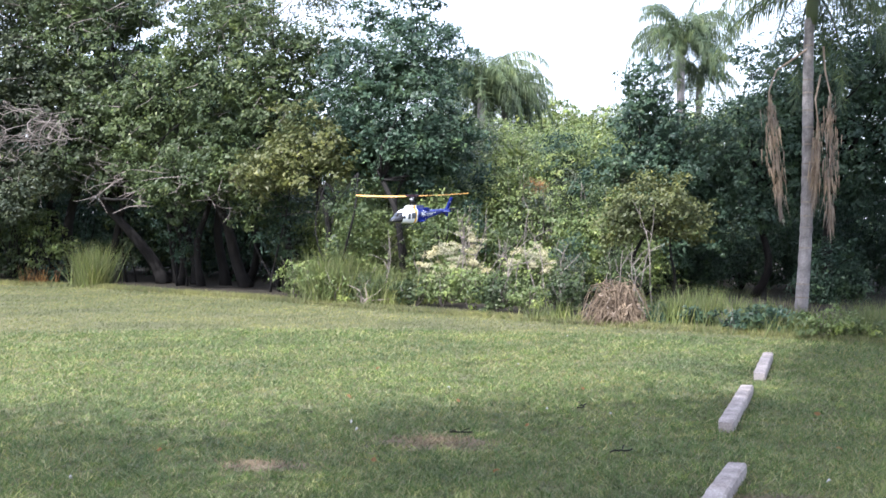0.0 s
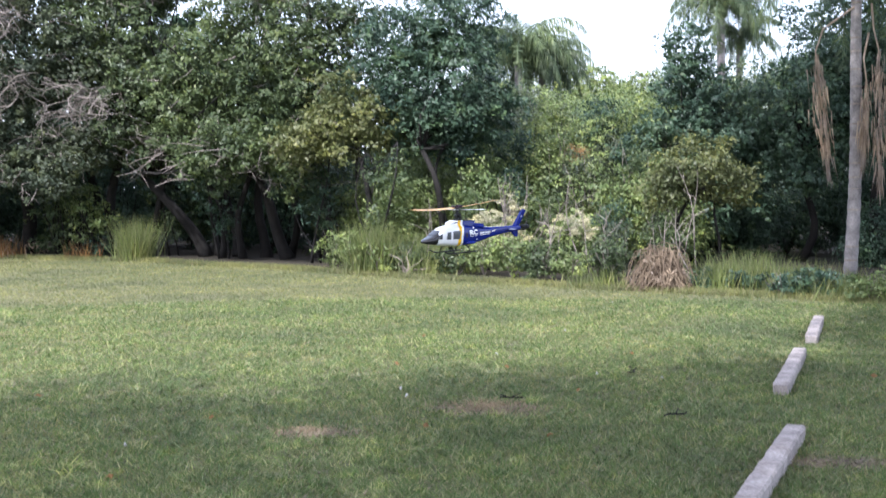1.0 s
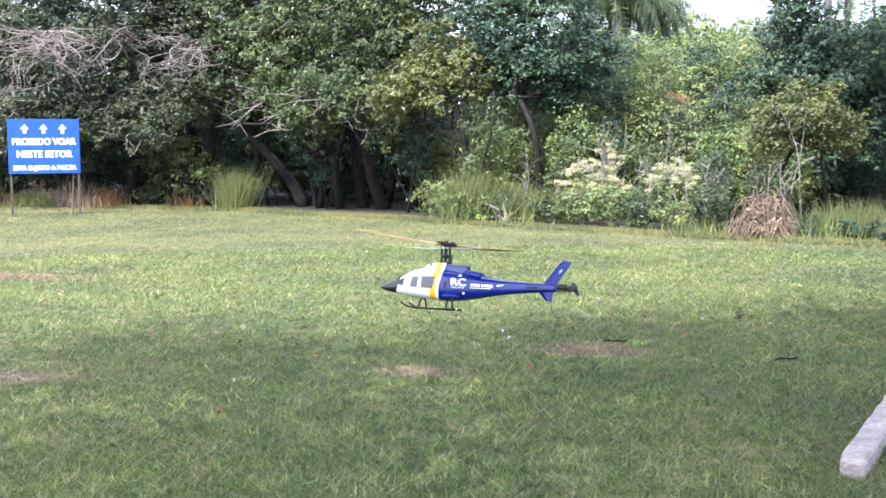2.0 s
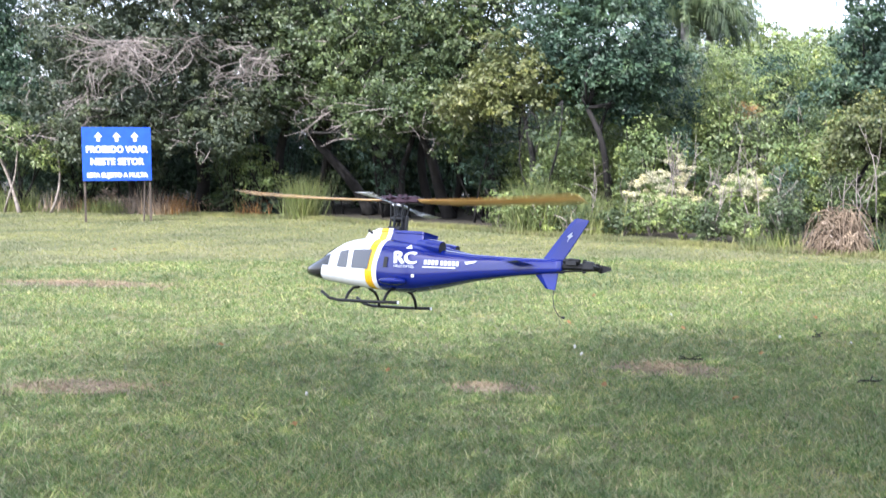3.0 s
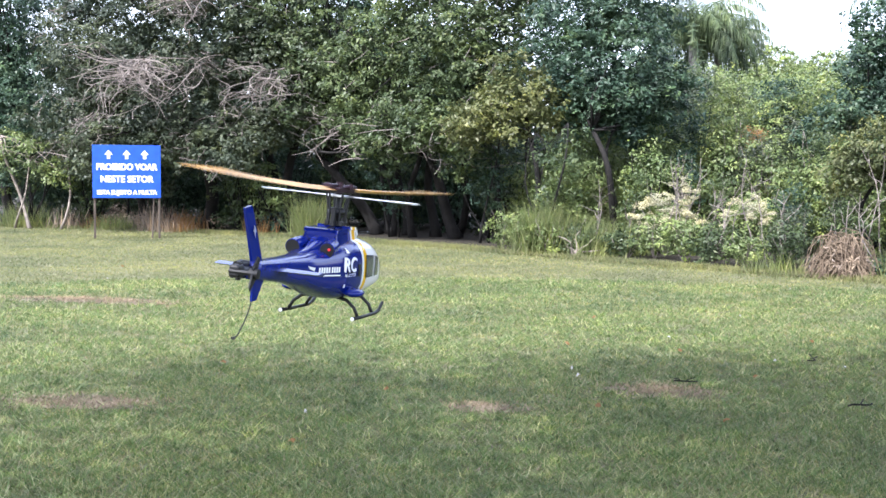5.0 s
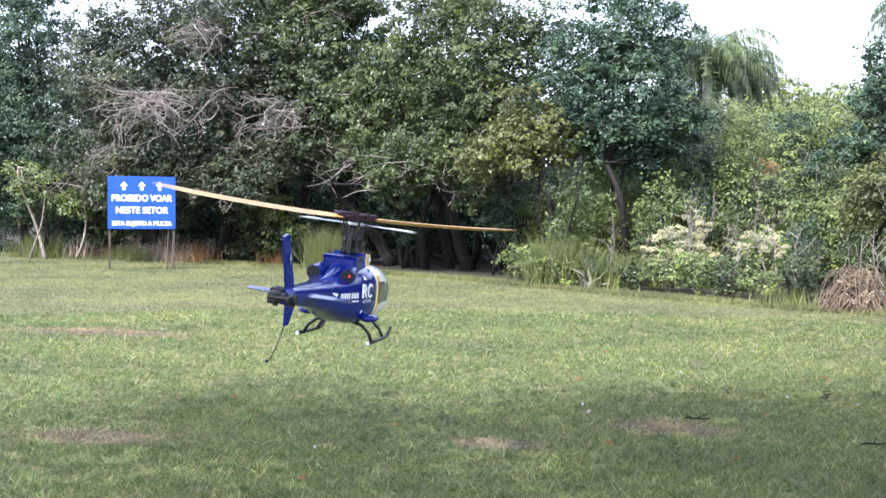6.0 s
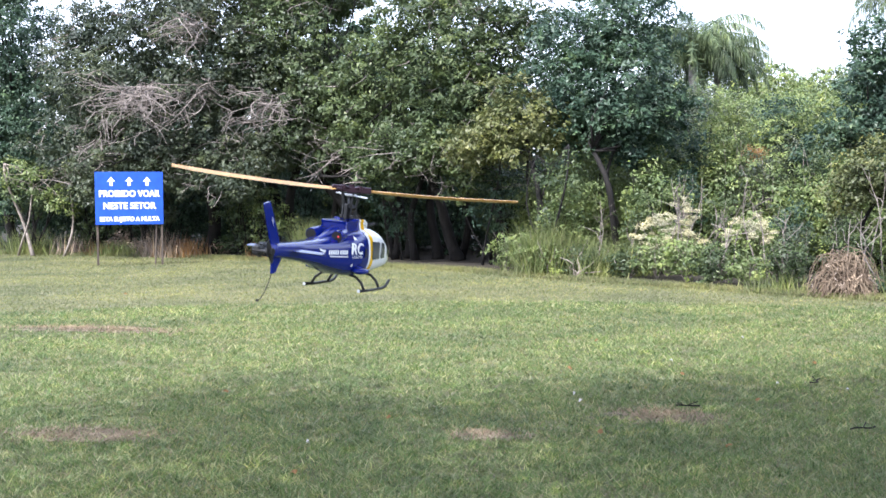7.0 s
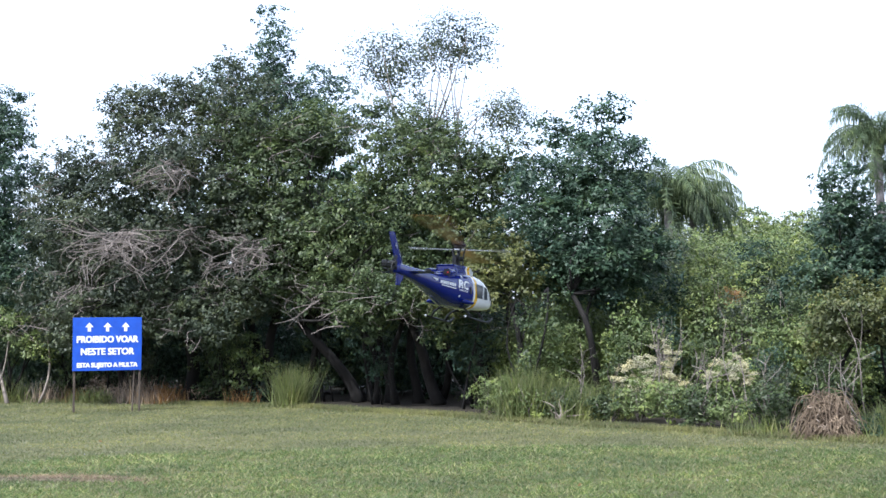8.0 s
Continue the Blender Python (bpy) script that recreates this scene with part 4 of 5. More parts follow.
def palm(label, foot, head, r0, r1, fronds, length, leaflet, width, seed, rings=True, bow=95, hang=0.6, rise=(-10, 80)):
    root = empty("palm_tree", foot)
    o = Vector(foot)
    top = Vector(head) - o
    bm = bmesh.new()
    n = 40
    pts = [Vector((0, 0, 0)).lerp(top, i / n) + Vector((0.04 * math.sin(i * 0.12), 0, 0)) for i in range(n + 1)]
    rad = [(r0 + (r1 - r0) * i / n) * (1.25 if i == 0 else 1.0) * (1.05 if rings and i % 2 else 0.97) for i in range(n + 1)]
    tube(bm, pts, rad, 12)
    part("trunk", bm, PALM_BARK, root)
    bm = bmesh.new()
    tube(bm, [top + Vector((0, 0, z)) for z in (-0.1, 0.1, 0.4, 0.75)], [r1, r1 * 1.4, r1 * 1.2, r1 * 0.4], 10)
    part("crownshaft", bm, LEAF_PALM, root, smooth=True)
    r = random.Random(seed)
    for k in range(fronds):
        a = 2 * math.pi * k / fronds * 2.4 + r.uniform(-0.2, 0.2)
        up = rise[0] + (rise[1] - rise[0]) * ((k * 0.618) % 1.0)
        v, f = [], []
        L = length * r.uniform(0.85, 1.15)
        mid = frond(v, f, top + Vector((0, 0, 0.45)), a, up, bow * r.uniform(0.8, 1.15), L, leaflet, width, hang=hang)
        fr = fast("frond", np.array([tuple(p) for p in v]), np.array(f), LEAF_PALM, root)
        bm = bmesh.new()
        tube(bm, mid, [0.02 * (1 - 0.8 * i / 12) * length / 2 for i in range(13)], 4)
        part("midrib", bm, LEAF_PALM, fr)
    return tagged(root, label, "palm tree", "palm trees")


def build_palms():
    p = palm("tall palm with a pale ringed trunk and hanging dead fronds", (5.36, 17.67, 0.0), (5.45, 17.65, 4.95), 0.105, 0.075, 28, 2.3, 0.60, 0.016, 2, bow=98, hang=0.85, rise=(-12, 88))
    # dark scars round the trunk
    r = random.Random(8)
    z = 0.5
    while z < 4.7:
        bm = bmesh.new()
        k = z / 4.95
        tube(bm, [(0.09 * k + 0.04 * math.sin(k * 4.8), -0.02 * k, z + d) for d in (-0.012, 0.0, 0.014)], [0.1065 - 0.03 * k, 0.110 - 0.03 * k, 0.1065 - 0.03 * k], 12)
        part("leaf_scar", bm, BARK_PALE, p)
        z += r.uniform(0.16, 0.4)
    # dead fronds that hang beside the trunk
    for x0, z0, x1, z1, w in ((-0.62, 3.75, -0.40, 1.95, 0.11), (0.34, 3.75, 0.38, 1.72, 0.13), (0.16, 3.3, 0.13, 2.1, 0.05)):
        n = 230
        t = RNG.random(n) ** 0.8
        fat = w * np.sin(np.pi * np.clip(t * 0.85 + 0.12, 0, 1)) + 0.01
        c = np.stack([x0 + (x1 - x0) * t + RNG.normal(0, 1, n) * fat * 0.6, -0.2 + RNG.normal(0, 1, n) * fat * 0.5, z0 + (z1 - z0) * t], 1)
        d = np.stack([RNG.normal((x1 - x0) / (z0 - z1), 0.08, n), RNG.normal(0, 0.08, n), -np.ones(n)], 1)
        L = RNG.uniform(0.15, 0.4, n)[:, None]
        s = unit(np.stack([RNG.normal(0, 1, n), RNG.normal(0, 1, n), np.zeros(n)], 1)) * 0.012
        v = np.stack([c - s, c + s, c + d * L], 1).reshape(-1, 3)
        fr = fast("dead_frond", v, np.arange(3 * n).reshape(-1, 3), LEAF_DRY, p, "dry brown drooping dead frond")
        bm = bmesh.new()
        tube(bm, [(x0 * 0.2 + 0.2, -0.05, z0 + 0.75), (x0 * 0.8, -0.15, z0 + 0.35), (x0, -0.2, z0), (x0 * 0.5 + x1 * 0.5, -0.2, (z0 + z1) / 2)], [0.018, 0.015, 0.012, 0.006], 5)
        part("stalk", bm, LEAF_DRY, fr)
    palm("distant palm with heavy drooping fronds over the thicket", (0.3, 42, 0), (0.3, 42, 6.35), 0.2, 0.15, 40, 3.0, 0.8, 0.026, 3, False, 125, 1.2, (-5, 85))
    palm("distant palm with heavy drooping fronds over the thicket", (1.25, 43.4, 0), (1.25, 43.4, 6.1), 0.2, 0.15, 34, 2.4, 0.75, 0.026, 12, False, 125, 1.2, (-10, 85))
    palm("distant palm with feathery fronds above the trees", (7.72, 41.2, 0), (7.72, 41.2, 8.0), 0.17, 0.15, 36, 2.6, 0.75, 0.024, 5, False, 128, 1.15, (-10, 88))
    palm("distant palm with feathery fronds above the trees", (8.65, 42.7, 0), (8.7, 42.7, 7.0), 0.14, 0.12, 18, 1.9, 0.5, 0.022, 6, False, 120, 1.1, (-10, 80))


# ---- sign ----
def text_mesh(body, size):
    """The outline of a word as vertices and faces, centred, in the plane x-y."""
    cu = bpy.data.curves.new("word", "FONT")
    cu.body, cu.size, cu.align_x, cu.align_y, cu.resolution_u = body, size, "CENTER", "CENTER", 3
    ob = new("word", cu)
    me = bpy.data.meshes.new_from_object(ob.evaluated_get(bpy.context.evaluated_depsgraph_get()))
    v = np.array([tuple(p.co) for p in me.vertices])
    f = [tuple(p.vertices) for p in me.polygons]
    bpy.data.objects.remove(ob)
    bpy.data.curves.remove(cu)
    bpy.data.meshes.remove(me)
    return v, f


def build_sign():
    root = empty("sign", (-12.57, 23.27, 0))
    root.rotation_euler = (0, 0, radians(28))
    w, z0, z1 = 1.52, 0.95, 2.17
    bm = bmesh.new()
    box(bm, 0, 0, (z0 + z1) / 2, w, 0.025, z1 - z0, 0.004)
    part("board", bm, SIGN_BLUE, root, "blue painted sheet")
    for x in (-w / 2 + 0.04, w / 2 - 0.04):
        bm = bmesh.new()
        box(bm, x, 0.04, z1 / 2 - 0.02, 0.05, 0.05, z1 - 0.05, 0.005)
        part("post", bm, WOOD_POST, root)
    bm = bmesh.new()
    tube(bm, [(w / 2 - 0.2, 0.05, 0), (w / 2 - 0.15, 0.05, z0 + 0.1)], 0.02, 6)
    part("brace", bm, WOOD_POST, root)
    for x in (-0.40, 0.0, 0.40):
        bm = bmesh.new()
        pts = [(-0.035, -0.1), (0.035, -0.1), (0.035, 0.0), (0.09, 0.0), (0, 0.105), (-0.09, 0.0), (-0.035, 0.0)]
        bm.faces.new([bm.verts.new((x + a, -0.017, 1.95 + b)) for a, b in pts])
        part("arrow", bm, SIGN_WHITE, root, "white arrow pointing up")
    for body, z, size, wide in (("PROIBIDO VOAR", 1.66, 0.21, 1.34), ("NESTE SETOR", 1.38, 0.21, 1.16), ("ESTA SUJEITO A MULTA", 1.075, 0.14, 1.32)):
        v, f = text_mesh(body, size)
        bm = bmesh.new()
        k = wide / (v[:, 0].max() - v[:, 0].min())
        # heavy letters: the outlines are laid four times with small shifts
        for n, (dx, dz) in enumerate(((-0.009, -0.006), (0.009, -0.006), (-0.009, 0.006), (0.009, 0.006))):
            vs = [bm.verts.new((p[0] * k + dx, -0.017 - 0.0012 * n, z + p[1] + dz)) for p in v]
            for q in f:
                bm.faces.new([vs[i] for i in q])
        part("lettering", bm, SIGN_WHITE, root, "white capital letters")
    tagged(root, "blue sign on wooden posts with white lettering and three arrows", "sign")


# ---- kerb posts on the lawn ----
def build_posts():
    for (x0, y0), (x1, y1), seed in (((1.08, 5.10), (1.91, 7.22), 1), ((2.16, 8.70), (2.83, 10.73), 2), ((3.18, 11.65), (3.75, 13.46), 3)):
        r = random.Random(seed)
        d = Vector((x1 - x0, y1 - y0, 0))
        L = d.length
        bm = bmesh.new()
        rings = []
        n = 26
        for i in range(n + 1):
            t = i / n
            y = (t - 0.5) * L
            e = 0.82 if i in (0, n) else 1.0
            ring = []
            for k, (a, b) in enumerate(((-0.062, -0.03), (-0.062, 0.085), (-0.05, 0.1), (0.05, 0.1), (0.062, 0.085), (0.062, -0.03))):
                j = 0.004
                ring.append((a * e + r.uniform(-j, j), y + r.uniform(-j, j), b * (e if b > 0 else 1) + r.uniform(-j, j)))
            rings.append(ring)
        loft(bm, rings)
        ob = part("concrete_post", bm, CONCRETE)
        ob.location = ((x0 + x1) / 2, (y0 + y1) / 2, 0)
        ob.rotation_euler = (0, 0, math.atan2(-d.x, d.y))
        tagged(ob, "pale weathered concrete post lying in the grass", "concrete post", "row of concrete posts")


def build_litter():
    r = random.Random(11)
    pale = [(-0.83, 8.65), (0.78, 9.41), (-2.34, 6.6), (0.64, 12.33), (1.46, 15.44), (-0.75, 8.35), (-0.1, 10.5), (1.3, 9.2), (2.4, 6.9), (-8.0, 14.2)]
    brown = [(-2.04, 7.46), (-0.52, 7.26), (0.01, 9.74), (0.57, 8.61), (-2.16, 5.85), (-8.79, 16.09), (-1.0, 9.9), (1.2, 10.6), (-3.6, 8.2), (0.3, 7.0), (-0.9, 11.8), (3.1, 9.4), (2.8, 7.9)]
    for pts, m_, name, lab in ((pale, SCRAP, "pale_scrap", "small whitish scrap lying in the grass"), (brown, LEAF_RUST, "fallen_leaf", "curled rust-brown fallen leaf on the lawn")):
        for x, y in pts:
            s = r.uniform(0.016, 0.026) if name[0] == "p" else r.uniform(0.024, 0.040)
            bm = bmesh.new()
            ring = [bm.verts.new((math.cos(a) * s * r.uniform(0.6, 1.1), math.sin(a) * s * 0.6 * r.uniform(0.7, 1.1), r.uniform(0.0, 0.025))) for a in (0, 0.9, 1.8, 2.8, 3.7, 4.6, 5.5)]
            c = bm.verts.new((0, 0, 0.03))
            for a, b in zip(ring, ring[1:] + ring[:1]):
                bm.faces.new((a, b, c))
            ob = tagged(part(name, bm, m_), lab, "scrap" if name[0] == "p" else "leaf", name + "s on the lawn")
            ob.location, ob.rotation_euler = (x, y, 0.034), (r.uniform(-0.3, 0.3), r.uniform(-0.3, 0.3), r.uniform(0, 6))
    for x, y, a in ((1.2, 7.72, 0.4), (0.05, 8.3, -0.3), (1.1, 9.6, 1.0)):
        bm = bmesh.new()
        tube(bm, bend((-0.09, 0, 0.03), (0.09, 0.0, 0.04), 0.03, 5, int(x * 9)), 0.006, 5)
        tube(bm, bend((0.0, 0, 0.035), (0.06, 0.06, 0.06), 0.01, 3, 4), 0.004, 4)
        tube(bm, bend((-0.04, 0, 0.035), (-0.07, -0.05, 0.055), 0.01, 3, 5), 0.004, 4)
        ob = tagged(part("stick", bm, BARK), "short dark twig lying on the grass", "twig", "twigs on the lawn")
        ob.location, ob.rotation_euler = (x, y, 0.01), (0, 0, a)


# ---- helicopter: x to its nose, y to its left, z up, from the middle of the rotor head ----
HX = [0.330, 0.318, 0.29, 0.25, 0.20, 0.15, 0.10, 0.04, -0.03, -0.10, -0.18, -0.28, -0.40, -0.52, -0.575]
HTOP = [-0.233, -0.222, -0.211, -0.197, -0.165, -0.136, -0.126, -0.124, -0.128, -0.138, -0.153, -0.165, -0.170, -0.172, -0.173]
HBOT = [-0.238, -0.247, -0.255, -0.263, -0.270, -0.276, -0.281, -0.286, -0.289, -0.284, -0.268, -0.246, -0.228, -0.216, -0.212]
HW = [0.004, 0.026, 0.050, 0.068, 0.080, 0.084, 0.085, 0.084, 0.083, 0.077, 0.063, 0.044, 0.029, 0.021, 0.018]


def hull(x):
    """Top, bottom and half width of the hull at x, eased between the stations behind the nose."""
    def at(ys, q):
        return float(np.interp(-q, [-a for a in HX], ys))

    if x > 0.30:
        return at(HTOP, x), at(HBOT, x), at(HW, x)
    return tuple((at(ys, x - 0.018) + 2 * at(ys, x) + at(ys, x + 0.018)) / 4 for ys in (HTOP, HBOT, HW))


def hull_y(x, z, out=0.0):
    """Half width of the hull at x and z, plus out."""
    t, b, w = hull(x)
    zn = (z - (t + b) / 2) / ((t - b) / 2)
    return w * max(0.0, 1 - abs(min(1, max(-1, zn))) ** 3.1) ** (1 / 3.1) + out


def paint_material():
    """White cabin, yellow band, blue rear and black nose, parted along slanting lines."""
    m = mat("painted_hull", (0.8, 0.8, 0.8), 0.14, spec=0.4)
    bsdf(m).inputs["Coat Weight"].default_value = 0.2
    bsdf(m).inputs["Coat Roughness"].default_value = 0.06
    tc = m.node_tree.nodes.new("ShaderNodeTexCoord")
    sp = m.node_tree.nodes.new("ShaderNodeSeparateXYZ")
    lk(m, tc.outputs["Object"], sp.inputs[0])

    def math_node(op, a, b):
        n = m.node_tree.nodes.new("ShaderNodeMath")
        n.operation = op
        for i, v in enumerate((a, b)):
            if isinstance(v, (int, float)):
                n.inputs[i].default_value = v
            else:
                lk(m, v, n.inputs[i])
        return n.outputs[0]

    mr = nd(m, "ShaderNodeMapRange", From_Min=-0.215, From_Max=-0.10, To_Min=0.012, To_Max=-0.014)
    lk(m, sp.outputs[2], mr.inputs["Value"])
    d = math_node("SUBTRACT", sp.outputs[0], mr.outputs[0])
    white = math_node("GREATER_THAN", d, 0.0)
    yellow = math_node("MULTIPLY", math_node("GREATER_THAN", d, 0.016), math_node("LESS_THAN", d, 0.043))
    slope = math_node("ADD", sp.outputs[0], math_node("MULTIPLY", sp.outputs[2], 0.25))
    black = math_node("GREATER_THAN", slope, 0.168)
    wear = ramp(m, noise_of(m, 60.0, 5.0), [(0.3, (0.92, 0.92, 0.92)), (0.7, (1.0, 1.0, 1.0))])
    c = mixc(m, white, (0.004, 0.012, 0.150), (0.80, 0.80, 0.80))
    c = mixc(m, yellow, c, (0.80, 0.46, 0.01))
    c = mixc(m, black, c, (0.012, 0.012, 0.014))
    lk(m, mixc(m, 1.0, c, wear, "MULTIPLY"), bsdf(m).inputs["Base Color"])
    return m


HULL = paint_material()


def ring_at(x, n=36):
    t, b, w = hull(x)
    c, h = (t + b) / 2, (t - b) / 2
    out = []
    for k in range(n):
        a = 2 * math.pi * k / n
        ca, sa = math.cos(a), math.sin(a)
        out.append((x, w * math.copysign(abs(ca) ** (2 / 3.1), ca), c + h * math.copysign(abs(sa) ** (2 / 3.1), sa)))
    return out


def side_panel(outline, side, out=0.0025, cells=8):
    """A panel that hugs the hull inside a four-cornered outline of (x, z)."""
    bm = bmesh.new()
    a, b, c, d = [Vector((*p, 0)) for p in outline]
    grid = []
    for i in range(cells + 1):
        row = []
        for j in range(cells + 1):
            p = a.lerp(b, i / cells).lerp(d.lerp(c, i / cells), j / cells)
            row.append(bm.verts.new((p.x, side * hull_y(p.x, p.y, out), p.y)))
        grid.append(row)
    for i in range(cells):
        for j in range(cells):
            bm.faces.new((grid[i][j], grid[i + 1][j], grid[i + 1][j + 1], grid[i][j + 1]))
    return bm


def side_word(body, x0, x1, z, height, side, bold=0.0):
    v, f = text_mesh(body, 1.0)
    w, h = v[:, 0].max() - v[:, 0].min(), v[:, 1].max() - v[:, 1].min()
    bm = bmesh.new()
    for n, (dx, dz) in enumerate(((0, 0), (-1, 0.5), (1, -0.5)) if bold else ((0, 0),)):
        vs = []
        for p in v:
            u = (p[0] - v[:, 0].min()) / w
            pz = z + (p[1] - v[:, 1].min()) / h * height - height / 2 + dz * bold
            px = x0 + (x1 - x0) * u + dx * bold + 0.12 * (pz - z)
            vs.append(bm.verts.new((px, side * hull_y(px, pz, 0.0035 + 0.0003 * n), pz)))
        for q in f:
            bm.faces.new([vs[i] for i in q])
    return bm


def blade_shape(bm, r0, r1, chord, thick, twist=0.0):
    rings = []
    for i in range(9):
        t = i / 8
        x = r0 + (r1 - r0) * t
        c = chord * (0.55 + 0.45 * min(1, t * 5)) * (1.0 if i < 8 else 0.75)
        z = 0.035 * (t ** 2) * (r1 - r0)
        rings.append([(x, -c * 0.32, z), (x, -c * 0.15, z + thick), (x, c * 0.68, z + twist), (x, -c * 0.15, z - thick)])
    return loft(bm, rings)


def build_helicopter():
    root = empty("model_helicopter")
    bm = bmesh.new()
    xs = [0.330, 0.326, 0.318, 0.305] + [0.29 - 0.0173 * i for i in range(51)]
    loft(bm, [ring_at(x) for x in xs if x >= -0.5751])
    hullo = part("fuselage", bm, HULL, root, "blue, white and yellow painted fuselage with a black nose", smooth=True)
    # raised engine cowling over the cabin
    bm = bmesh.new()
    rings = []
    for x, zt, w in ((0.100, -0.128, 0.030), (0.080, -0.108, 0.040), (0.040, -0.097, 0.046), (-0.015, -0.096, 0.047), (-0.020, -0.101, 0.045), (-0.085, -0.103, 0.046), (-0.118, -0.104, 0.046), (-0.124, -0.106, 0.045), (-0.119, -0.114, 0.040), (-0.114, -0.155, 0.038)):
        rings.append([(x, -w * 1.12, -0.165), (x, -w * 0.93, zt - 0.010), (x, -w, zt - 0.008), (x, -w * 0.97, zt), (x, 0, zt + 0.001), (x, w * 0.97, zt), (x, w, zt - 0.008), (x, w * 0.93, zt - 0.010), (x, w * 1.12, -0.165)])
    loft(bm, rings)
    part("engine_cowling", bm, HULL, root, smooth=False)
    # fairing that falls from the cowling to the boom
    bm = bmesh.new()
    rings = []
    for x, zt, w in ((-0.095, -0.116, 0.030), (-0.125, -0.124, 0.030), (-0.160, -0.137, 0.027), (-0.200, -0.149, 0.022), (-0.245, -0.158, 0.016), (-0.275, -0.164, 0.008)):
        rings.append([(x, -w, zt - 0.030), (x, -w * 0.9, zt - 0.010), (x, -w * 0.5, zt - 0.002), (x, 0, zt), (x, w * 0.5, zt - 0.002), (x, w * 0.9, zt - 0.010), (x, w, zt - 0.030)])
    loft(bm, rings)
    part("rear_fairing", bm, HELI_BLUE, root, smooth=True)
    # two dark side intakes
    for s in (-1, 1):
        bm = bmesh.new()
        tube(bm, [(-0.105, s * 0.036, -0.140), (-0.140, s * 0.041, -0.145), (-0.176, s * 0.044, -0.151), (-0.194, s * 0.045, -0.154)], [0.012, 0.0185, 0.0205, 0.020], 20)
        duct = part("exhaust_duct", bm, HELI_BLUE, root)
        bm = bmesh.new()
        tube(bm, [(-0.188, s * 0.045, -0.1532), (-0.1955, s * 0.0452, -0.1543)], [0.0178, 0.0178], 20)
        part("exhaust_mouth", bm, BLACK, duct, "black exhaust opening")
        if s < 0:
            bm = bmesh.new()
            bmesh.ops.create_uvsphere(bm, u_segments=10, v_segments=6, radius=0.0035, matrix=Matrix.Translation((-0.196, s * 0.051, -0.152)))
            part("red_lamp", bm, RED_LIGHT, duct, "small red lamp")
    # windows and windscreen
    for s in (-1, 1):
        part("cabin_window", side_panel([(0.100, -0.170), (0.032, -0.168), (0.044, -0.230), (0.104, -0.228)], s), GLASS_SIDE, root, smooth=True)
        part("cabin_window", side_panel([(0.150, -0.176), (0.118, -0.171), (0.122, -0.228), (0.160, -0.226)], s), GLASS_SIDE, root, smooth=True)
        part("windscreen", side_panel([(0.226, -0.198), (0.190, -0.182), (0.196, -0.222), (0.222, -0.220)], s), GLASS_DARK, root, smooth=True)
        part("vent_slot", side_panel([(-0.016, -0.190), (-0.029, -0.190), (-0.027, -0.222), (-0.014, -0.222)], s), BLACK, root)
        bm = bmesh.new()
        bmesh.ops.create_uvsphere(bm, u_segments=16, v_segments=10, radius=1.0, matrix=Matrix.Translation((-0.052, s * 0.084, -0.264)) @ Matrix.Diagonal((0.048, 0.027, 0.0125, 1)))
        part("side_pod", bm, HELI_BLUE, root, smooth=True)
    bm = bmesh.new()
    for i in range(7):
        for j in range(9):
            x, a = 0.240 - 0.046 * i / 6, radians(56 + 68 * j / 8)
            t, b, w = hull(x)
            c, h = (t + b) / 2, (t - b) / 2
            ca, sa = math.cos(a), math.sin(a)
            bm.verts.new((x + 0.002, w * 1.02 * math.copysign(abs(ca) ** (2 / 3.1), ca), c + (h + 0.003) * abs(sa) ** (2 / 3.1)))
    bm.verts.ensure_lookup_table()
    for i in range(6):
        for j in range(8):
            k = i * 9 + j
            bm.faces.new((bm.verts[k], bm.verts[k + 1], bm.verts[k + 10], bm.verts[k + 9]))
    part("windscreen", bm, GLASS_DARK, root, smooth=True)
    # lettering and marks
    for s in (-1, 1):
        a, b = (-0.052, -0.124) if s > 0 else (-0.124, -0.052)
        part("letters", side_word("RC", a, b, -0.190, 0.036, s, 0.0028), DECAL, root, "white letters")
        a, b = (-0.052, -0.120) if s > 0 else (-0.120, -0.052)
        part("letters", side_word("HELICOPTER", a, b, -0.217, 0.008, s), DECAL, root, "small white letters")
        for k in range(9):
            x = -0.150 - 0.0120 * k - (0.004 if k > 3 else 0)
            part("letter_bar", side_panel([(x, -0.194), (x - 0.009, -0.194), (x - 0.009, -0.208), (x, -0.208)], s, 0.003, 2), DECAL, root)
        part("stripe", side_panel([(-0.146, -0.214), (-0.250, -0.212), (-0.250, -0.2155), (-0.146, -0.2175)], s, 0.003, 6), DECAL, root)
        part("emblem", side_panel([(-0.276, -0.194), (-0.316, -0.189), (-0.306, -0.196), (-0.282, -0.202)], s, 0.003, 3), DECAL, root)
        part("emblem", side_panel([(-0.093, -0.149), (-0.095, -0.149), (-0.104, -0.161), (-0.084, -0.161)], s, 0.003, 3), DECAL, root)
        part("fuel_cap", side_panel([(-0.112, -0.240), (-0.121, -0.240), (-0.121, -0.249), (-0.112, -0.249)], s, 0.004, 3), DECAL, root)
    # tail surfaces
    bm = bmesh.new()
